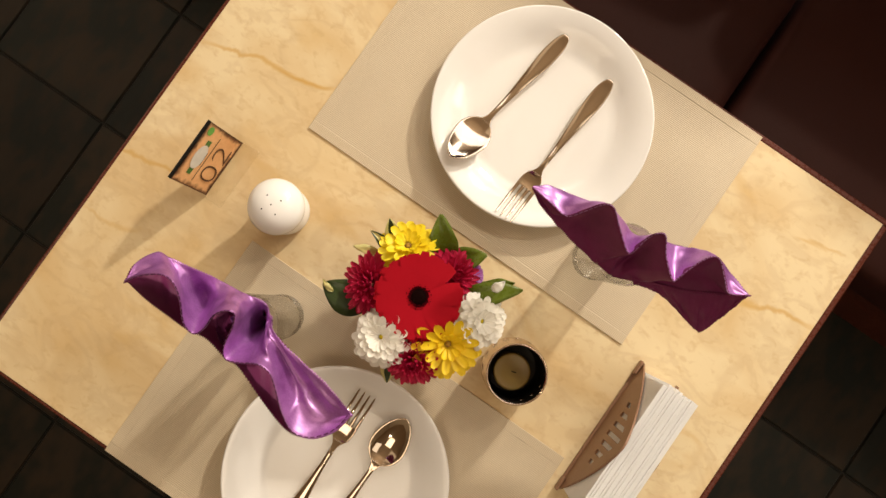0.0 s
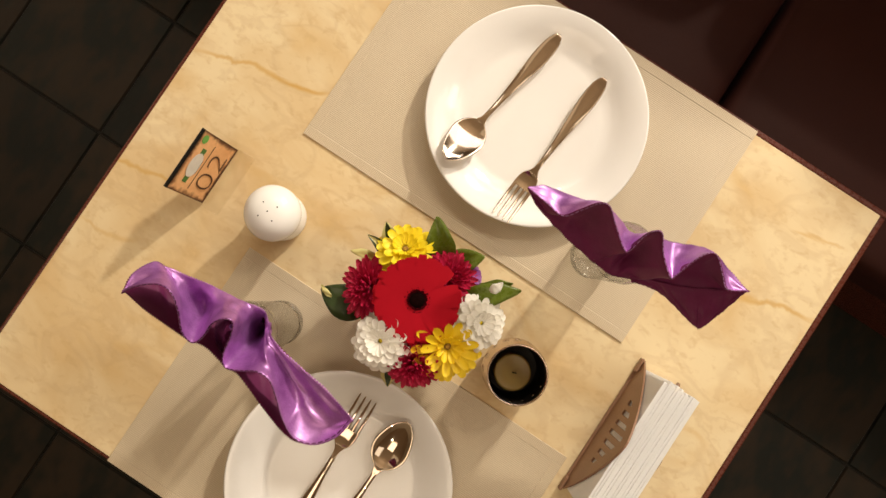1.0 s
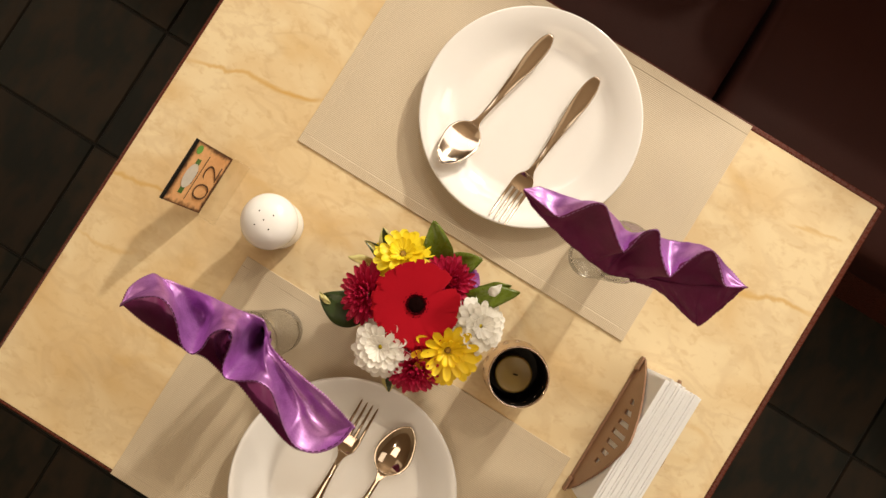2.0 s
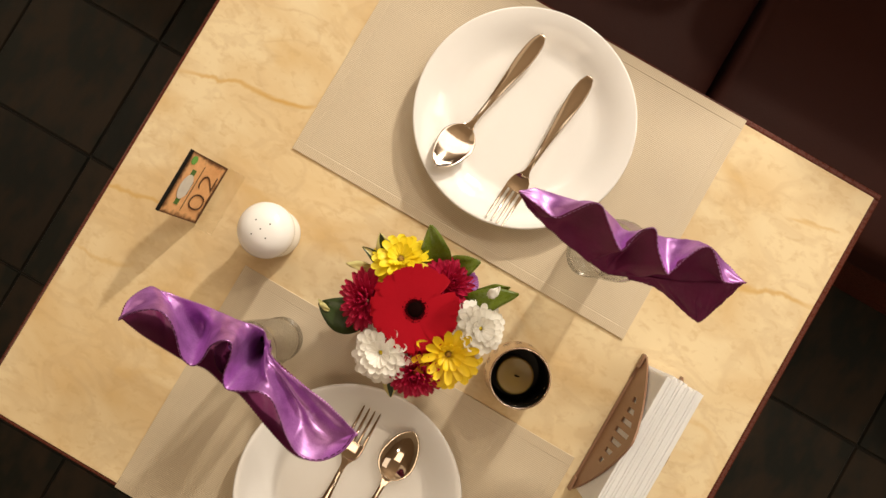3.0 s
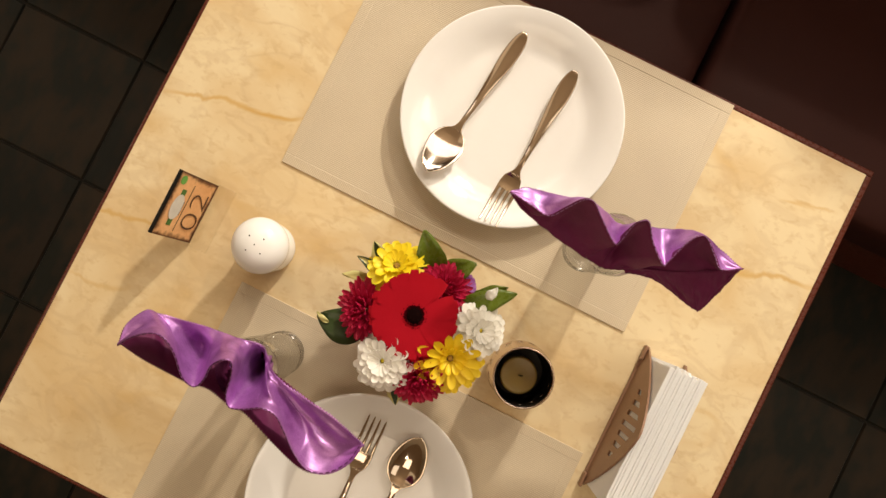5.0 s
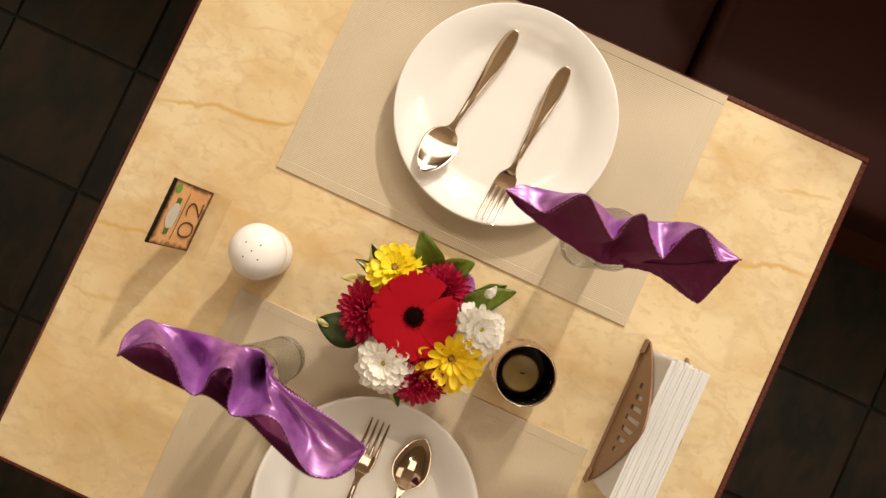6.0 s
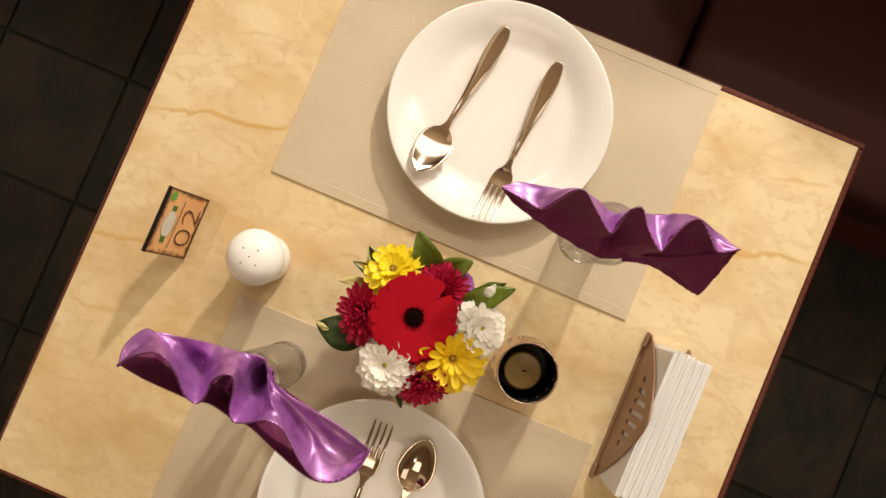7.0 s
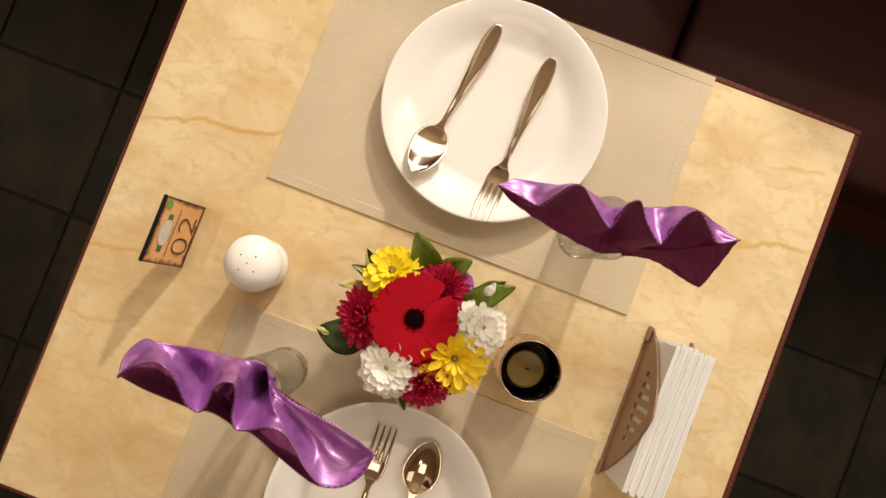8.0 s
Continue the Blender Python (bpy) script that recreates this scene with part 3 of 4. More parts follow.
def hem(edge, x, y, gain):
    """Lifts the crests and sinks the valleys of a wavy edge, keeping its outline in the camera's view."""
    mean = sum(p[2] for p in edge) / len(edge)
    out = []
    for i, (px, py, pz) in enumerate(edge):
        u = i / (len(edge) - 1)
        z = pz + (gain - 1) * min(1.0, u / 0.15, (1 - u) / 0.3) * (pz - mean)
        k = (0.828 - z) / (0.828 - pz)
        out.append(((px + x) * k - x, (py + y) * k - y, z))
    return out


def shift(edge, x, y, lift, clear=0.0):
    """Lifts an edge, less within a clear width of the glass, keeping its outline in the camera's view."""
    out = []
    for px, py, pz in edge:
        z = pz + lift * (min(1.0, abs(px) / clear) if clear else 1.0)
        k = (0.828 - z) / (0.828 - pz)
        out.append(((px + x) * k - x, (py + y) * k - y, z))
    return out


def napkin(x, y, front, back, flap, sag, trough, pockets, folds, front_tone, label):
    """A fan of one sheet: the front fold is satin where it faces the lamp, else plum with shade put in."""
    ob = root("napkin", Matrix.Translation((x, y, TOP + 0.0026)), label, "napkin", "napkins folded in glasses")
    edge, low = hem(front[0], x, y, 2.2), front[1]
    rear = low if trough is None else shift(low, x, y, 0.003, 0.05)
    face, other = (SATIN, SHADED_PLUM) if front_tone == "satin" else (SHADED_PLUM, SATIN)
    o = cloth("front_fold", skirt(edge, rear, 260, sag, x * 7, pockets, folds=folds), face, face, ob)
    part("hem", tube(edge, lambda t: 0.0009 + 0.0002 * math.sin(700 * t), None, 6, 230), face, o, "thick turned hem", smooth=True)
    part("stitching", stitches(edge, 150, 0.0013), PLUM_THREAD if front_tone == "satin" else STITCH, o, "dark plum thread" if front_tone == "satin" else "pale lilac thread")
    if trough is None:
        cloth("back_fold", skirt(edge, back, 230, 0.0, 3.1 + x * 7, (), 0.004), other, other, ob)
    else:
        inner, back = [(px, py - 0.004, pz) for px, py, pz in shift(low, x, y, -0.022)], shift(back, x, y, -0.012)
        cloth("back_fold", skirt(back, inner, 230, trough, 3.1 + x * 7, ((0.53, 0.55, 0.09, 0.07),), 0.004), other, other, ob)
    bunch = bmesh.new()
    rings = []
    for k in range(9):
        z = 0.085 + 0.0065 * k
        rings.append([bunch.verts.new(((0.008 + 0.0012 * k) * (1 + 0.22 * math.sin(7 * a + k * 0.3)) * math.cos(a), (0.008 + 0.0012 * k) * (1 + 0.22 * math.sin(7 * a + k * 0.3)) * math.sin(a), z)) for a in [2 * math.pi * j / 84 for j in range(84)]])
    for a, b in zip(rings, rings[1:]):
        for j in range(84):
            bunch.faces.new((a[j], a[(j + 1) % 84], b[(j + 1) % 84], b[j]))
    bunch.faces.new(rings[0][::-1])
    part("gathered_foot", bunch, SATIN, ob, smooth=True)
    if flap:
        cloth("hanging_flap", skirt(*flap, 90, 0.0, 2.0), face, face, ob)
    return ob


G1, G2 = (0.1235, 0.1235), (-0.1375, -0.1400)
tumbler(*G1, "clear glass tumbler holding a purple napkin, beside a plate")
tumbler(*G2, "clear glass tumbler holding a lilac napkin, on a placemat")
# fold edges of both napkins are placed to fit the camera's view
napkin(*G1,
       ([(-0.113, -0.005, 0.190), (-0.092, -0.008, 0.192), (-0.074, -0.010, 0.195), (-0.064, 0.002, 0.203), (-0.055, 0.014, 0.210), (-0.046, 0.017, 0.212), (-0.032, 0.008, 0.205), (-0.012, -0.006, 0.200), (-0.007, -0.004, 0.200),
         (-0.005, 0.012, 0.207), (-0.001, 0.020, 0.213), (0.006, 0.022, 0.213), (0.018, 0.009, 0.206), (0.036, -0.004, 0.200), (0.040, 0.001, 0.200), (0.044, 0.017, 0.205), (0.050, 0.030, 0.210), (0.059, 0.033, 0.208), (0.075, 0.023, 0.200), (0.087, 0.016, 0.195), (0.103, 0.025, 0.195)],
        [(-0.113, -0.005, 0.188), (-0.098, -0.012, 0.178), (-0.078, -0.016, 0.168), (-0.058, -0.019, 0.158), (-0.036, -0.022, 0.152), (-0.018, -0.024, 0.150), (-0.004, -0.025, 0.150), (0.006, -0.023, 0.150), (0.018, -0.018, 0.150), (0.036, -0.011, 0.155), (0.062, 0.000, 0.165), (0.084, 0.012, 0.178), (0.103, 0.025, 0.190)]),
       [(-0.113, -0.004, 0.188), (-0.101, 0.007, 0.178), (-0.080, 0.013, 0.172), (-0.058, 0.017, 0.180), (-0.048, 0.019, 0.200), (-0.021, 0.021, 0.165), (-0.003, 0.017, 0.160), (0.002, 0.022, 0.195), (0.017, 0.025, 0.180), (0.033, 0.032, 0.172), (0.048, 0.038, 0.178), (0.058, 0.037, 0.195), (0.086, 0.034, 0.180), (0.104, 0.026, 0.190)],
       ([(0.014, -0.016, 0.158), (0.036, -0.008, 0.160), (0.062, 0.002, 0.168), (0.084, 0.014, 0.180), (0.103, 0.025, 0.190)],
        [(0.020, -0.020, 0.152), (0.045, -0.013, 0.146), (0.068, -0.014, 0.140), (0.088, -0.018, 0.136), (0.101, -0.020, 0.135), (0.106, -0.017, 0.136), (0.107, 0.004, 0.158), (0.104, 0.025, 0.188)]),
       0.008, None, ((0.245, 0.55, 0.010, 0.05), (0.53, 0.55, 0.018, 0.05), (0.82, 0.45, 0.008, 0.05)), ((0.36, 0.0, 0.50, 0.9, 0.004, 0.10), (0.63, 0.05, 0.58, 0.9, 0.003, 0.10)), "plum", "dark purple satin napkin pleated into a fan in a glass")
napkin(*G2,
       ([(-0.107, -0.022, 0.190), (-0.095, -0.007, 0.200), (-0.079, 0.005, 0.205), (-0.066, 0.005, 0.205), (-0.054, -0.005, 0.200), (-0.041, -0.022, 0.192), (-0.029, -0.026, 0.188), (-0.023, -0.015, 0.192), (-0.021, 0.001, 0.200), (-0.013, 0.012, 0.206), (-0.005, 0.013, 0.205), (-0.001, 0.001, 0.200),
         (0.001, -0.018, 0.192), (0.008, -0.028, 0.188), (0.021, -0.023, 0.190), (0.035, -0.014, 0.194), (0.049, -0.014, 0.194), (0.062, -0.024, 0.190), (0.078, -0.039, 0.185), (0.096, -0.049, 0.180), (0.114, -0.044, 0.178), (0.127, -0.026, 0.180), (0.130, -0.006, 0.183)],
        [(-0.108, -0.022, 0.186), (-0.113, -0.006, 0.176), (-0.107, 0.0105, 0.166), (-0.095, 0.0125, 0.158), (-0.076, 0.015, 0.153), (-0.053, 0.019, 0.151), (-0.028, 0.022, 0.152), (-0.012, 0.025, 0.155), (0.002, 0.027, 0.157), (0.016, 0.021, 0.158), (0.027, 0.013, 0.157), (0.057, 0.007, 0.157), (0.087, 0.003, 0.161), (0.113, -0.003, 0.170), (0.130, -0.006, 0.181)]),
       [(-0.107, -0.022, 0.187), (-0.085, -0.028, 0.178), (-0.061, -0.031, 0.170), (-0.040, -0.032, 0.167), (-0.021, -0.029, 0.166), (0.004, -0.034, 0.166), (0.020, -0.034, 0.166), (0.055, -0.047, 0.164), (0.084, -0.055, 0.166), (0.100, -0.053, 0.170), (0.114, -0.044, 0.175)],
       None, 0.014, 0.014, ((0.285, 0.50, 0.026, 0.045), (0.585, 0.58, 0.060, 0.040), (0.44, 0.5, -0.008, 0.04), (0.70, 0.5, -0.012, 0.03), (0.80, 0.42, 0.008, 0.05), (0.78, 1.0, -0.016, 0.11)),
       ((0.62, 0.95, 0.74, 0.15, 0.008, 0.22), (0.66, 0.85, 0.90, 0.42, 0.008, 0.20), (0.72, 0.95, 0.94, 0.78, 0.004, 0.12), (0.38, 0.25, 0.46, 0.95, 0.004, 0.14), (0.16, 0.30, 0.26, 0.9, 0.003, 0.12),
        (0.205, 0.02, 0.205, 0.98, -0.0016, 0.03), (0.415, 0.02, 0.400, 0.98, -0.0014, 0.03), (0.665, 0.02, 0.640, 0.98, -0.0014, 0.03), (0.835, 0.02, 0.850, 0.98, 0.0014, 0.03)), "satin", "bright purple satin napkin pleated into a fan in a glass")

# ---- salt shaker ----
SHAKER = [(0, 0), (0.0205, 0), (0.0255, 0.002), (0.0278, 0.007), (0.0282, 0.014), (0.0262, 0.024), (0.0246, 0.031), (0.0250, 0.037), (0.0280, 0.046), (0.0312, 0.055), (0.0310, 0.062), (0.0280, 0.070), (0.0215, 0.0768), (0.013, 0.0808), (0.006, 0.0822), (0, 0.0825)]
shaker = root("salt_shaker", Matrix.Translation((-0.2040, -0.0365, TOP)), "glossy white ceramic salt shaker with five holes", "salt shaker")
part("body", lathe(SHAKER, 72), CERAMIC, shaker, smooth=True)
crown = sorted((r, z) for r, z in SHAKER if z > 0.06)
for k in range(5):
    r, a = (0.0, 0) if k == 4 else (0.0112, radians(57 + 90 * k))
    z = float(np.interp(r, [c[0] for c in crown], [c[1] for c in crown]))
    # a black plug: the shade inside the hole is put in as colour
    hole = lathe([(0, 0.0003), (0.0008, 0.0003), (0.0009, -0.003), (0, -0.003)], 12)
    bmesh.ops.translate(hole, verts=hole.verts, vec=(r * math.cos(a), r * math.sin(a), z))
    part("hole", hole, BLACK, shaker, "small black plug in place of a pouring hole")

# ---- candle holder ----
holder = root("candle_holder", Matrix.Translation((0.1155, -0.0360, TOP)), "brown metal candle cup with a near-black inside", "candle holder")
bm, cols = bmesh.new(), 96
CUP = [(0.0295, 0.0008), (0.0318, 0.005), (0.0350, 0.012), (0.0360, 0.022), (0.0358, 0.0330), (0.0356, 0.0365), (0.0346, 0.050), (0.0330, 0.062), (0.0322, 0.0695)]
rings = [[bm.verts.new((r * math.cos(2 * math.pi * k / cols), r * math.sin(2 * math.pi * k / cols), z)) for k in range(cols)] for r, z in CUP]
for j, (a, b) in enumerate(zip(rings, rings[1:])):
    for k in range(cols):
        if j == 4 and k % 6 < 2:
            continue
        bm.faces.new((a[k], a[(k + 1) % cols], b[(k + 1) % cols], b[k]))
bm.faces.new(rings[0][::-1])
cup = part("cup", bm, TIN, holder, "brown metal wall with a row of slots", smooth=False, mats=(DARK_INSIDE,))
for face in cup.data.polygons:
    face.use_smooth = len(face.vertices) == 4
thicken(cup, 0.0012, -1, 1)
part("lip", lathe([(0.0322 + 0.0010 * math.cos(a), 0.0698 + 0.0010 * math.sin(a)) for a in [2 * math.pi * k / 8 for k in range(8)]], 84, True), TIN, holder, "bright rolled lip", smooth=True)
candle = root("candle", Matrix.Translation((0.1150, -0.0385, TOP + 0.0032)), "olive tealight candle with a black wick", "candle")
part("wax", lathe([(0, 0), (0.0205, 0), (0.0208, 0.030), (0.0203, 0.0325), (0.018, 0.0315), (0.010, 0.030), (0, 0.0302)], 56), WAX, candle, smooth=True)
part("wick", tube([(0, 0, 0.028), (0.0006, 0.0004, 0.033), (0.0032, 0.0018, 0.0372)], 0.0007, None, 6, 8), BLACK, candle, "short burnt wick")

# ---- napkin holder ----
stand = root("napkin_holder", Matrix.Translation((0.241, -0.032, TOP)), "brown metal napkin holder with slotted arched sides", "napkin holder")


def side_panel(x, bow, lean, tall):
    """An arched plate 0.174 long with seven upright slots, tallest in the middle."""
    bm = bmesh.new()
    half, high, wide = 0.088, tall, 0.0056
    slots = [-0.0375 + 0.0125 * k for k in range(7)]
    cuts = sorted({-half, half, *[c + d for c in slots for d in (-wide / 2, wide / 2)], *[half * k / 10 for k in range(-9, 10) if abs(k) > 4]})

    def at(c, v):
        f = 1 - abs(c / half) ** 1.45
        gap = max(0.25 - 4.6 * abs(c), 0.06)
        level = (0, 0.18, 0.60 - gap, 0.60 + gap, 0.90, 1)[v]
        return bm.verts.new((x - bow * f + lean * level * f, c, level * high * (0.06 + 0.94 * max(f, 0) ** 0.9)))

    for a, b in zip(cuts, cuts[1:]):
        slot = any(abs((a + b) / 2 - c) < wide / 4 for c in slots)
        for v in range(5):
            if not (slot and v == 2):
                bm.faces.new((at(a, v), at(b, v), at(b, v + 1), at(a, v + 1)))
    bmesh.ops.remove_doubles(bm, verts=bm.verts, dist=1e-5)
    ob = part("side_panel", bm, BRONZE, stand)
    thicken(ob, 0.0022)
    return ob


side_panel(0.0, 0.0, 0.001, 0.103)
side_panel(0.048, -0.001, 0.0, 0.080)
for c in (-0.082, 0.080):
    part("end_tab", box(-0.0050, c - 0.009, 0.0005, -0.0014, c + 0.009, 0.011, 0.0016), BRONZE, stand, "small folded tab")
part("base_plate", box(-0.004, -0.080, 0.0005, 0.053, 0.080, 0.003, 0.0008), BRONZE, stand)

stack = root("paper_napkins", Matrix.Translation((0.241, -0.032, TOP + 0.0032)), "stack of white folded paper napkins in the holder", "paper napkins")
rng = random.Random(4)
for k in range(15):
    x = 0.0016 + 0.00270 * k
    high = 0.085 + 0.0004 * k + rng.uniform(-0.0004, 0.0004)
    y1, y0 = 0.0790 + rng.uniform(-0.003, 0.002), -0.083 + rng.uniform(-0.003, 0.003)
    bm = bmesh.new()
    rows = []
    for i in range(15):
        s = y0 + (y1 - y0) * i / 14
        rows.append([bm.verts.new((x + lx + 0.0006 * math.sin(14 * s) + 0.0015 * (z / high) ** 1.5, s, z + 0.0006 * math.sin(31 * s + 2 * k) * z / high)) for lx, z in
                     ((0, 0), (0, high * 0.5), (0.0001, high - 0.00018), (0.0013, high), (0.0027, high - 0.00012), (0.0028, high * 0.5), (0.0028, 0))])
    for a, b in zip(rows, rows[1:]):
        for j in range(6):
            bm.faces.new((a[j], a[j + 1], b[j + 1], b[j]))
    bm.faces.new(rows[0]), bm.faces.new(rows[-1][::-1])
    part("sheet", bm, PAPER, stack, smooth=False)

# ---- table number ----
sign = root("table_sign", Matrix.Translation((-0.2938, -0.0378, TOP)), "clear acrylic table sign with a scorched wood print", "table sign")
foot = part("foot", box(0.0, -0.0405, 0.0004, 0.0225, 0.0395, 0.0030, 0.0006), ACRYLIC, sign, "clear acrylic foot")
foot.visible_shadow = False
board = part("board", box(-0.003, -0.0375, 0.0, 0.0, 0.0375, 0.0738, 0.0006), CARD, sign, "printed wooden board, scorched at the edges")
board.matrix_basis = pose(0, 0, 0.003, 0, -13, 0)
part("black_edge", box(-0.0034, -0.0378, 0.0738, 0.0004, 0.0378, 0.0762, 0.0004), BLACK, board)
for a in ((-0.0375, 0.0, 0.0375, 0.0022), (-0.0375, 0.0022, -0.0362, 0.0725), (0.0366, 0.0022, 0.0375, 0.0725)):
    part("scorched_edge", box(-0.0004, a[0], a[1], 0.0005, a[2], a[3]), SCORCH, board)
part("scorched_edge", box(-0.0004, -0.012, 0.0022, 0.0004, 0.003, 0.0042, 0.0004), SCORCH, board)


def printed(name, outline, mat, z=0.0006):
    """A flat print on the board; outline in the board's y and height."""
    bm = bmesh.new()
    bm.faces.new([bm.verts.new((z, a, b)) for a, b in outline])
    o = part(name, bm, mat, board)
    thicken(o, 0.0003)
    return o


def oval(cy, cz, ry, rz, n=28):
    return [(cy + ry * math.cos(2 * math.pi * k / n), cz + rz * math.sin(2 * math.pi * k / n)) for k in range(n)]


printed("emblem_ribbon", [(-0.024, 0.0515), (0.019, 0.0515), (0.019, 0.0590), (-0.024, 0.0590)], DARKGREEN_INK, 0.0005)
printed("emblem", oval(-0.002, 0.0560, 0.0150, 0.0098), WHITE_INK, 0.0009)
printed("emblem_rim", [(-0.010, 0.0465), (0.006, 0.0465), (0.006, 0.0474), (-0.010, 0.0474)], INK, 0.0009)
printed("leaf_mark", oval(0.0285, 0.0650, 0.0052, 0.0050), GREEN_INK)
printed("rule", [(-0.029, 0.0415), (0.027, 0.0415), (0.027, 0.0423), (-0.029, 0.0423)], INK)
text = bpy.data.curves.new("digits", "FONT")
text.body, text.size, text.extrude, text.align_x, text.offset = "02", 0.043, 0.0002, "CENTER", -0.00115
holder_text = bpy.data.objects.new("digits_curve", text)
scene.collection.objects.link(holder_text)
mesh = bpy.data.meshes.new_from_object(holder_text.evaluated_get(bpy.context.evaluated_depsgraph_get()))
bpy.data.objects.remove(holder_text)
digits = new("number", mesh)
mesh.materials.clear()
mesh.materials.append(INK)
digits.parent = board
digits.matrix_basis = Matrix(((0, 0, 1, 0.0008), (1.18, 0, 0, -0.001), (0, 1, 0, 0.0070), (0, 0, 0, 1)))
tagged(digits, "dark brown number 02")

# ---- flowers ----
FX, FY = -0.012, -0.030
flowers = root("flower_arrangement", Matrix.Translation((FX, FY, TOP)), "red, yellow and white flowers with green leaves in a vase", "flowers")
part("vase", lathe([(0, 0), (0.024, 0), (0.030, 0.010), (0.033, 0.030), (0.027, 0.048), (0.022, 0.056), (0.024, 0.062), (0.022, 0.062), (0.020, 0.056), (0.025, 0.046), (0.030, 0.03), (0.02, 0.006), (0, 0.005)], 48), CERAMIC, flowers, "small white vase", smooth=True)


def petal(bm, base, along, up, length, width, cup, curl, rng, tip=0.35):
    """One curved petal, blunt or pointed."""
    along, up = along.normalized(), up.normalized()
    side = along.cross(up).normalized()
    rows = []
    shape = ((0, 0.30), (0.25, 0.75), (0.58, 1.0), (0.84, 0.94), (0.96, 0.62), (1.0, 0.22)) if tip > 0.61 else ((0, 0.30), (0.25, 0.75), (0.55, 1.0), (0.82, 0.88), (1.0, tip))
    twist = rng.uniform(-0.15, 0.15) if tip < 0.5 else 0.05
    for s, w in shape:
        c = base + along * (length * s) + up * (curl * length * s * s)
        h = width * w / 2
        rows.append([bm.verts.new(c + side * (h * j) + up * (cup * width * (abs(j) - 0.5) + twist * h * j)) for j in (-1, 0, 1)])
    for a, b in zip(rows, rows[1:]):
        for j in (0, 1):
            bm.faces.new((a[j], a[j + 1], b[j + 1], b[j]))


def bloom(name, place, axis, rings, mat, seed, label, eye=None, skip=(), spin=None, wild=7):
    """A flower head: rings of (count, start radius, length, width, degrees above flat, cup, curl)."""
    rng = random.Random(seed)
    bm = bmesh.new()
    for j, (count, start, length, width, rise, cup, curl) in enumerate(rings):
        for k in range(count):
            a = 2 * math.pi * (k + 0.5 * (j % 2)) / count + rng.uniform(-0.09, 0.09)
            if any(lo < math.degrees(a) % 360 < hi for lo, hi in skip):
                continue
            e = radians(rise + rng.uniform(-wild, wild))
            r = Vector((math.cos(a), math.sin(a), 0))
            along = r * math.cos(e) + Vector((0, 0, math.sin(e)))
            up = Vector((0, 0, math.cos(e))) - r * math.sin(e)
            petal(bm, r * start + Vector((0, 0, (0.0015 if wild > 2 else 0.0004) * j)), along, up, length * rng.uniform(0.92, 1.05), width, cup, curl, rng, (0.62 if mat is not CRIMSON else 0.3) if wild > 2 else 0.6)
    ob = part(name, bm, mat, flowers, label, smooth=True)
    turn = Vector(axis).normalized().to_track_quat("Z", "Y").to_matrix().to_4x4()
    ob.matrix_basis = Matrix.Translation(Vector(place) - Vector((FX, FY, TOP))) @ turn @ pose(0, 0, 0, 0, 0, seed * 37 if spin is None else spin)
    if eye:
        radius, high, m = eye
        if radius > 0.006:
            fringe = bmesh.new()
            for j, (reach, rise) in enumerate(((0.0046, 5), (0.0046, 14), (0.0044, 30), (0.0042, 52))):
                for k in range(96):
                    a = 2 * math.pi * (k + rng.uniform(0, 0.8)) / 96
                    r, e = Vector((math.cos(a), math.sin(a), 0)), radians(rise)
                    petal(fringe, r * (radius - 0.0012 * j), r * math.cos(e) + Vector((0, 0, math.sin(e))), Vector((0, 0, math.cos(e))) - r * math.sin(e), reach * rng.uniform(0.55, 1.2), 0.0017, 0.1, 0, rng)
            part("fringe", fringe, DARKRED, ob)
        part("eye", lathe([(0, high), (radius * 0.4, high * 1.02), (radius * 0.8, high * 0.75), (radius, 0.0), (0, -0.001)], 32), m, ob, smooth=True)
    foot = Vector((0, 0, 0.05))
    head = ob.matrix_basis.translation
    part("stem", tube([foot, foot.lerp(head, 0.5) + Vector((0, 0, 0.004)), head - Vector(axis).normalized() * 0.003], 0.0016, None, 6, 8), LEAF, flowers)
    return ob


# rings of (count, start radius, length, width, degrees above flat, cup, curl), in sizes of the flower
MUMS = {
    "white": [(22, 0.10, 0.97, 0.31, -10, 0.05, -0.14), (22, 0.10, 0.92, 0.31, 0, 0.06, -0.10), (20, 0.09, 0.80, 0.29, 10, 0.10, -0.05), (17, 0.09, 0.64, 0.26, 20, 0.14, 0.0), (13, 0.08, 0.44, 0.21, 34, 0.2, 0.06)],
    "yellow": [(17, 0.10, 1.00, 0.35, -8, 0.08, -0.10), (16, 0.10, 0.92, 0.34, 6, 0.10, -0.06), (14, 0.13, 0.72, 0.29, 18, 0.16, 0.02), (11, 0.15, 0.40, 0.22, 34, 0.25, 0.10)],
    "gold": [(15, 0.10, 1.08, 0.29, -10, 0.14, -0.12), (15, 0.10, 0.98, 0.28, 4, 0.16, -0.06), (13, 0.12, 0.76, 0.25, 20, 0.2, 0.05), (9, 0.15, 0.36, 0.18, 40, 0.3, 0.15)],
    "crimson": [(24, 0.10, 0.97, 0.25, -8, 0.30, -0.08), (24, 0.10, 0.92, 0.24, 4, 0.32, -0.02), (22, 0.09, 0.82, 0.22, 16, 0.34, 0.04), (18, 0.07, 0.68, 0.20, 30, 0.36, 0.10),
                (14, 0.05, 0.54, 0.17, 46, 0.4, 0.15), (10, 0.03, 0.42, 0.14, 62, 0.45, 0.15), (6, 0.0, 0.34, 0.12, 78, 0.45, 0.1)],
}


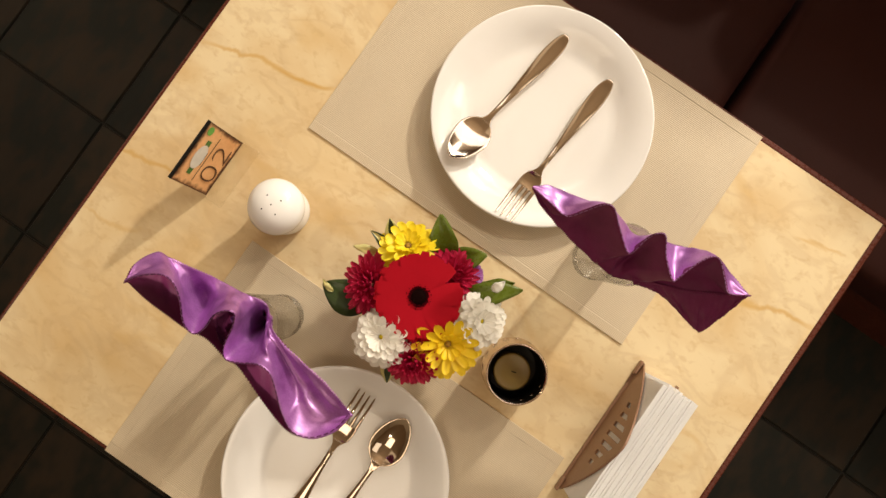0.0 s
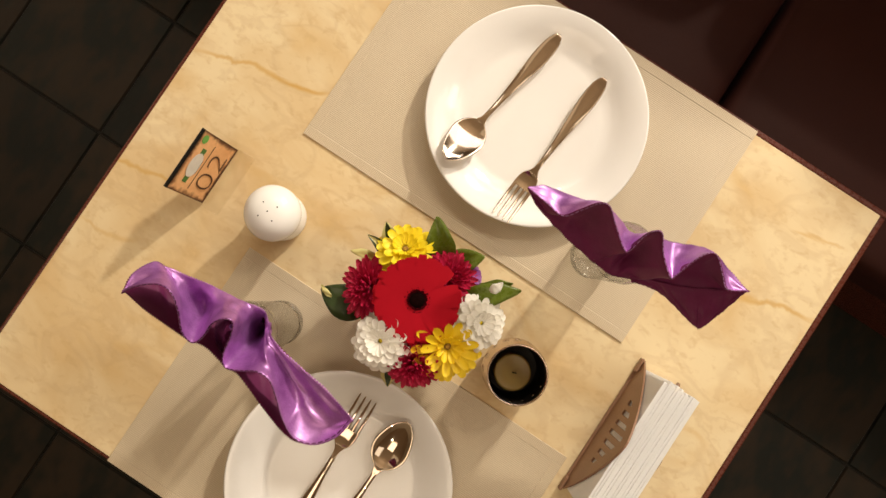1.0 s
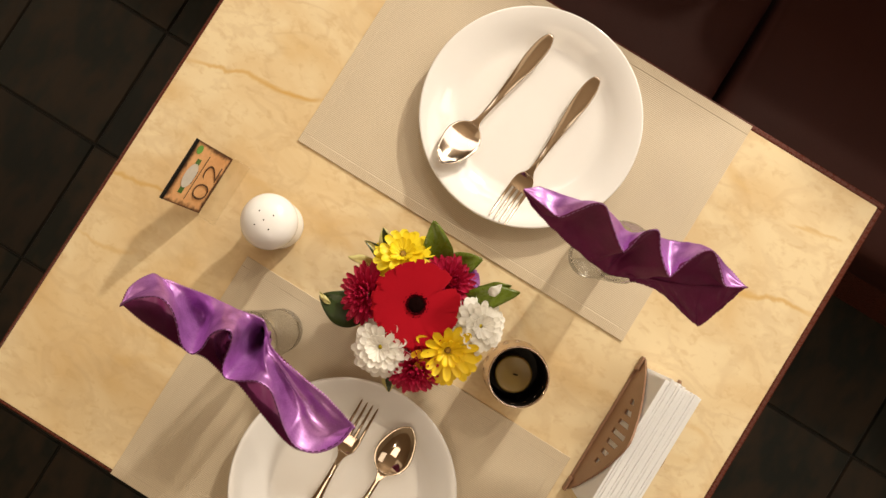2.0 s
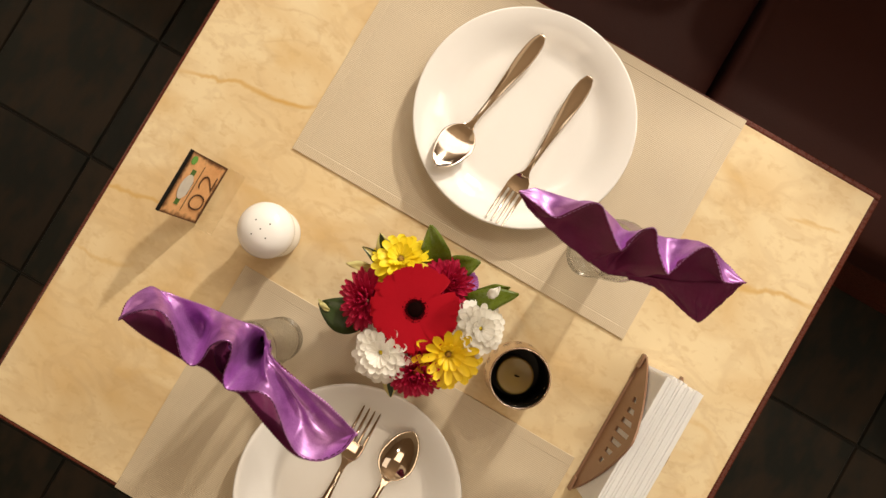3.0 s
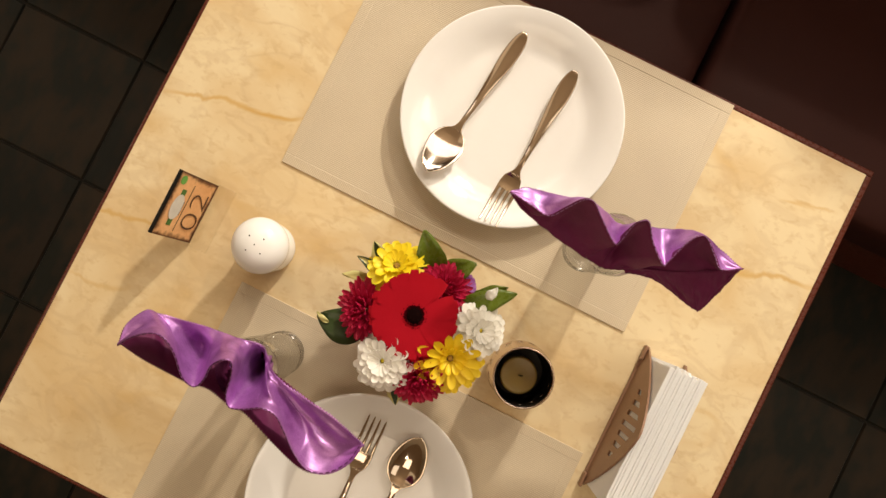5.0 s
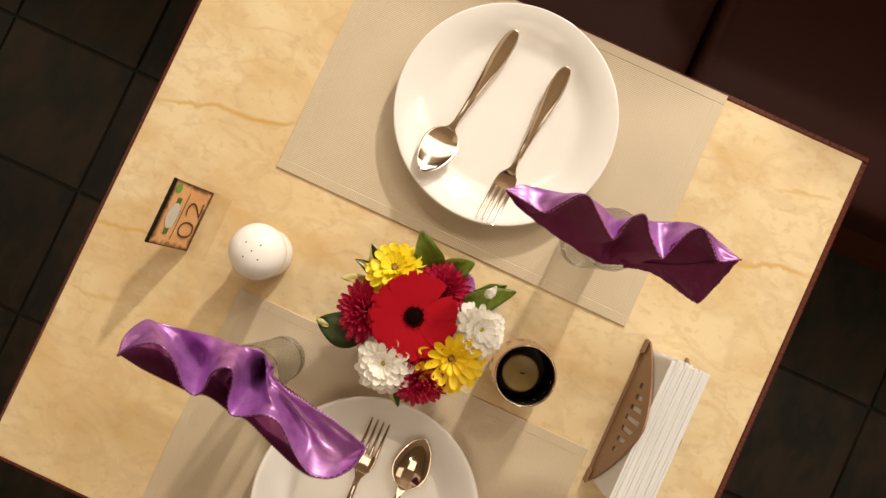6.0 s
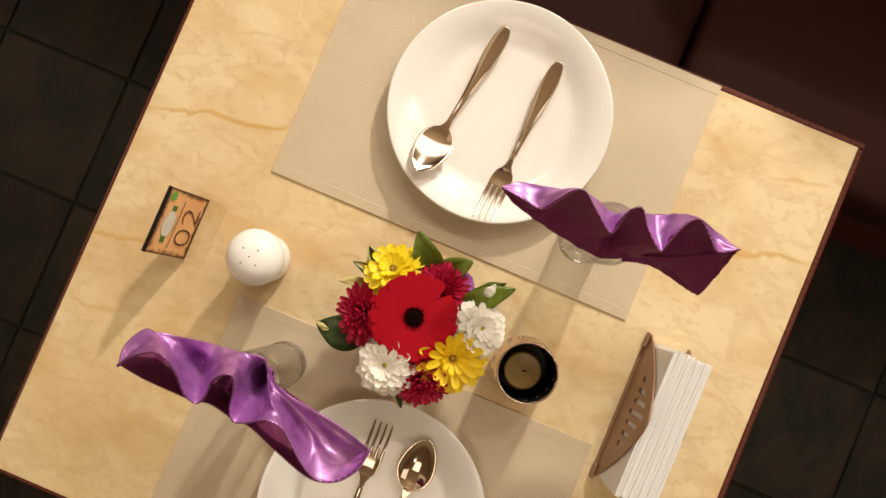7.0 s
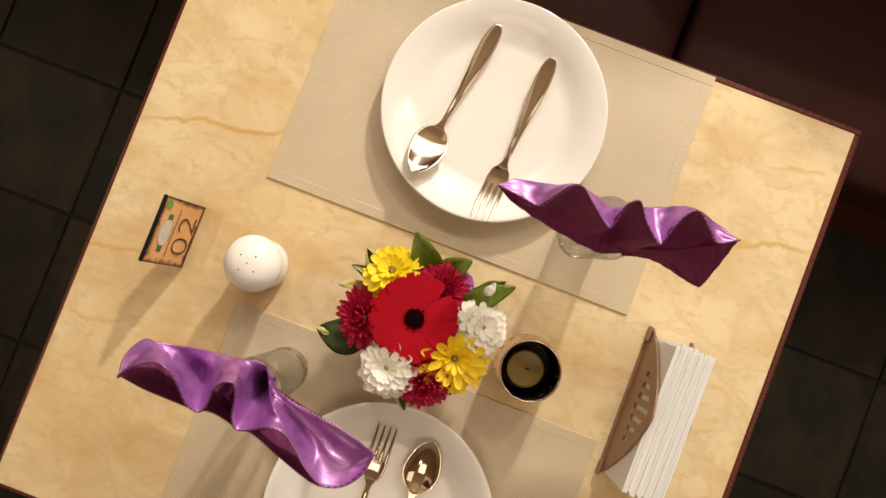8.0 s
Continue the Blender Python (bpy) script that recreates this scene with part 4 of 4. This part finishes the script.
def mum(place, axis, mat, seed, size, label, eye=None, kind="white"):
    rings = [(c, a * size, b * size, w * size, rise, cup, curl) for c, a, b, w, rise, cup, curl in MUMS[kind]]
    return bloom("chrysanthemum", place, axis, rings, mat, seed, label, eye)


bloom("gerbera", (-0.0185, -0.0260, 0.862), (0.02, -0.02, 1), [(38, 0.008, 0.0372, 0.0125, -1, 0.0, -0.03), (36, 0.008, 0.0360, 0.0125, 1, 0.0, -0.03), (34, 0.008, 0.0345, 0.0120, 3, 0.0, -0.03)],
      RED, 1, "large red gerbera with a dark eye", (0.0095, 0.0042, DARKEYE), ((6, 24),), 0, 0.4)
mum((-0.066, -0.044, 0.836), (-0.55, -0.15, 1), CRIMSON, 2, 0.035, "dense crimson chrysanthemum", None, "crimson")
mum((0.0126, -0.0814, 0.842), (0.20, -0.45, 1), CRIMSON, 3, 0.032, "dense crimson chrysanthemum", None, "crimson")
mum((-0.002, 0.010, 0.836), (0.30, 0.45, 1), CRIMSON, 4, 0.031, "crimson chrysanthemum behind the gerbera", None, "crimson")
mum((-0.058, 0.010, 0.838), (-0.30, 0.45, 1), YELLOW, 5, 0.031, "bright yellow chrysanthemum", (0.0040, 0.0045, HEART), "yellow")
mum((0.0335, -0.0490, 0.850), (0.25, -0.08, 1), GOLD, 6, 0.036, "golden yellow chrysanthemum", (0.0036, 0.0045, HEART), "gold")
mum((-0.0262, -0.0815, 0.851), (-0.18, -0.12, 1), WHITE, 7, 0.0325, "white chrysanthemum with a cream heart", (0.0030, 0.004, YELLOW))
mum((0.0482, -0.0105, 0.845), (0.38, 0.15, 1), WHITE, 8, 0.0305, "white chrysanthemum", (0.0030, 0.004, YELLOW))
mum((0.014, 0.024, 0.824), (0.5, 0.7, 1), LILAC, 9, 0.016, "small lilac flower")


def leaf(root_at, tip_at, width, sag, mat, seed, label, edge=None):
    """A pointed leaf with a folded midrib."""
    a, b = Vector(root_at) - Vector((FX, FY, TOP)), Vector(tip_at) - Vector((FX, FY, TOP))
    d = b - a
    side = d.cross(Vector((0, 0, 1))).normalized()
    up = side.cross(d).normalized()
    bm, rows, n = bmesh.new(), [], 14
    for k in range(n + 1):
        s = k / n
        w = width * (math.sin(math.pi * min(s * 0.96 + 0.03, 1) ** 0.85) ** 0.8) / 2 + 0.0002
        c = a + d * s + up * (sag * math.sin(math.pi * s)) + noise.noise_vector(Vector((seed, s * 3, 0))) * 0.002
        rows.append([bm.verts.new(c + side * (w * j) + up * (0.22 * w * abs(j) ** 1.5 + 0.0012 * math.sin(6 * s + 3 * j + seed))) for j in (-1, -0.5, 0, 0.5, 1)])
    for p, q in zip(rows, rows[1:]):
        for j in range(4):
            f = bm.faces.new((p[j], p[j + 1], q[j + 1], q[j]))
            f.material_index = 1 if edge and j in (0, 3) else 0
    ob = part("leaf", bm, mat, flowers, label, smooth=True, mats=(edge,) if edge else ())
    thicken(ob, 0.0004)
    return ob


leaf((-0.017, 0.018, 0.815), (-0.048, 0.057, 0.850), 0.032, 0.004, LEAF, 1, "upright glossy green leaf")
leaf((-0.013, 0.024, 0.812), (0.016, 0.050, 0.833), 0.026, 0.004, LEAF, 2, "glossy green leaf")
leaf((0.018, 0.000, 0.832), (0.067, 0.041, 0.846), 0.024, 0.009, LEAF, 3, "curled glossy green leaf")
leaf((0.025, 0.014, 0.818), (0.057, 0.043, 0.836), 0.014, 0.004, LEAF, 4, "narrow green leaf")
leaf((-0.058, -0.068, 0.818), (-0.110, -0.073, 0.835), 0.040, 0.005, DARKLEAF, 5, "broad dark green leaf with a pale tip")
leaf((-0.096, -0.074, 0.8375), (-0.112, -0.070, 0.8365), 0.0055, 0.001, CREAMLEAF, 11, "pale tip of the broad leaf")
leaf((-0.070, -0.004, 0.816), (-0.101, 0.003, 0.835), 0.012, 0.004, CREAMLEAF, 6, "narrow cream leaf with a green heart", DARKLEAF)
leaf((-0.072, 0.006, 0.816), (-0.091, 0.023, 0.838), 0.020, 0.004, DARKLEAF, 7, "narrow cream-edged leaf", CREAMLEAF)
leaf((-0.078, -0.014, 0.814), (-0.108, -0.022, 0.832), 0.011, 0.006, CREAMLEAF, 9, "narrow curled cream leaf")
leaf((-0.008, -0.100, 0.812), (0.006, -0.123, 0.814), 0.016, 0.002, DARKLEAF, 8, "small cream-edged leaf", CREAMLEAF)

leaf((0.040, 0.022, 0.852), (0.046, 0.037, 0.858), 0.010, 0.003, WHITE, 12, "single white petal").name = "petal"

# ---- floor tiles ----
PITCH, JX, JY = 0.301, -0.833, -0.148


def tile_verts(cx, cy):
    h, e = PITCH / 2 - 0.0022, 0.0022
    return [(cx + a * (h - i), cy + b * (h - i), z) for i, z in ((0, -0.0055), (0, -0.003), (e, 0.0)) for a, b in ((-1, -1), (1, -1), (1, 1), (-1, 1))]


TILE_FACES = [(8, 9, 10, 11)] + [(4 * r + k, 4 * r + (k + 1) % 4, 4 * r + 4 + (k + 1) % 4, 4 * r + 4 + k) for r in (0, 1) for k in range(4)]
one = bpy.data.meshes.new("tile")
one.from_pydata(tile_verts(0, 0), [], TILE_FACES)
one.materials.append(SLATE)
verts, faces = [], []
for i in range(-8, 15):
    for j in range(-11, 13):
        cx, cy = JX + PITCH * (i + 0.5), JY + PITCH * (j + 0.5)
        if not (X0 + 0.16 < cx < X1 - 0.16 and Y0 + 0.16 < cy < Y1 - 0.16):
            continue
        if abs(cx) < 1.7 and -1.7 < cy < 1.4:
            o = new("tile", one)
            o.parent, o.location = floor, (cx, cy, 0)
        else:
            faces += [tuple(len(verts) + q for q in f) for f in TILE_FACES]
            verts += tile_verts(cx, cy)
rest = bpy.data.meshes.new("outer_tiles")
rest.from_pydata(verts, [], faces)
rest.materials.append(SLATE)
o = tagged(new("outer_tiles", rest), "dark slate floor tiles further off", kind="stuff")
o.parent = floor
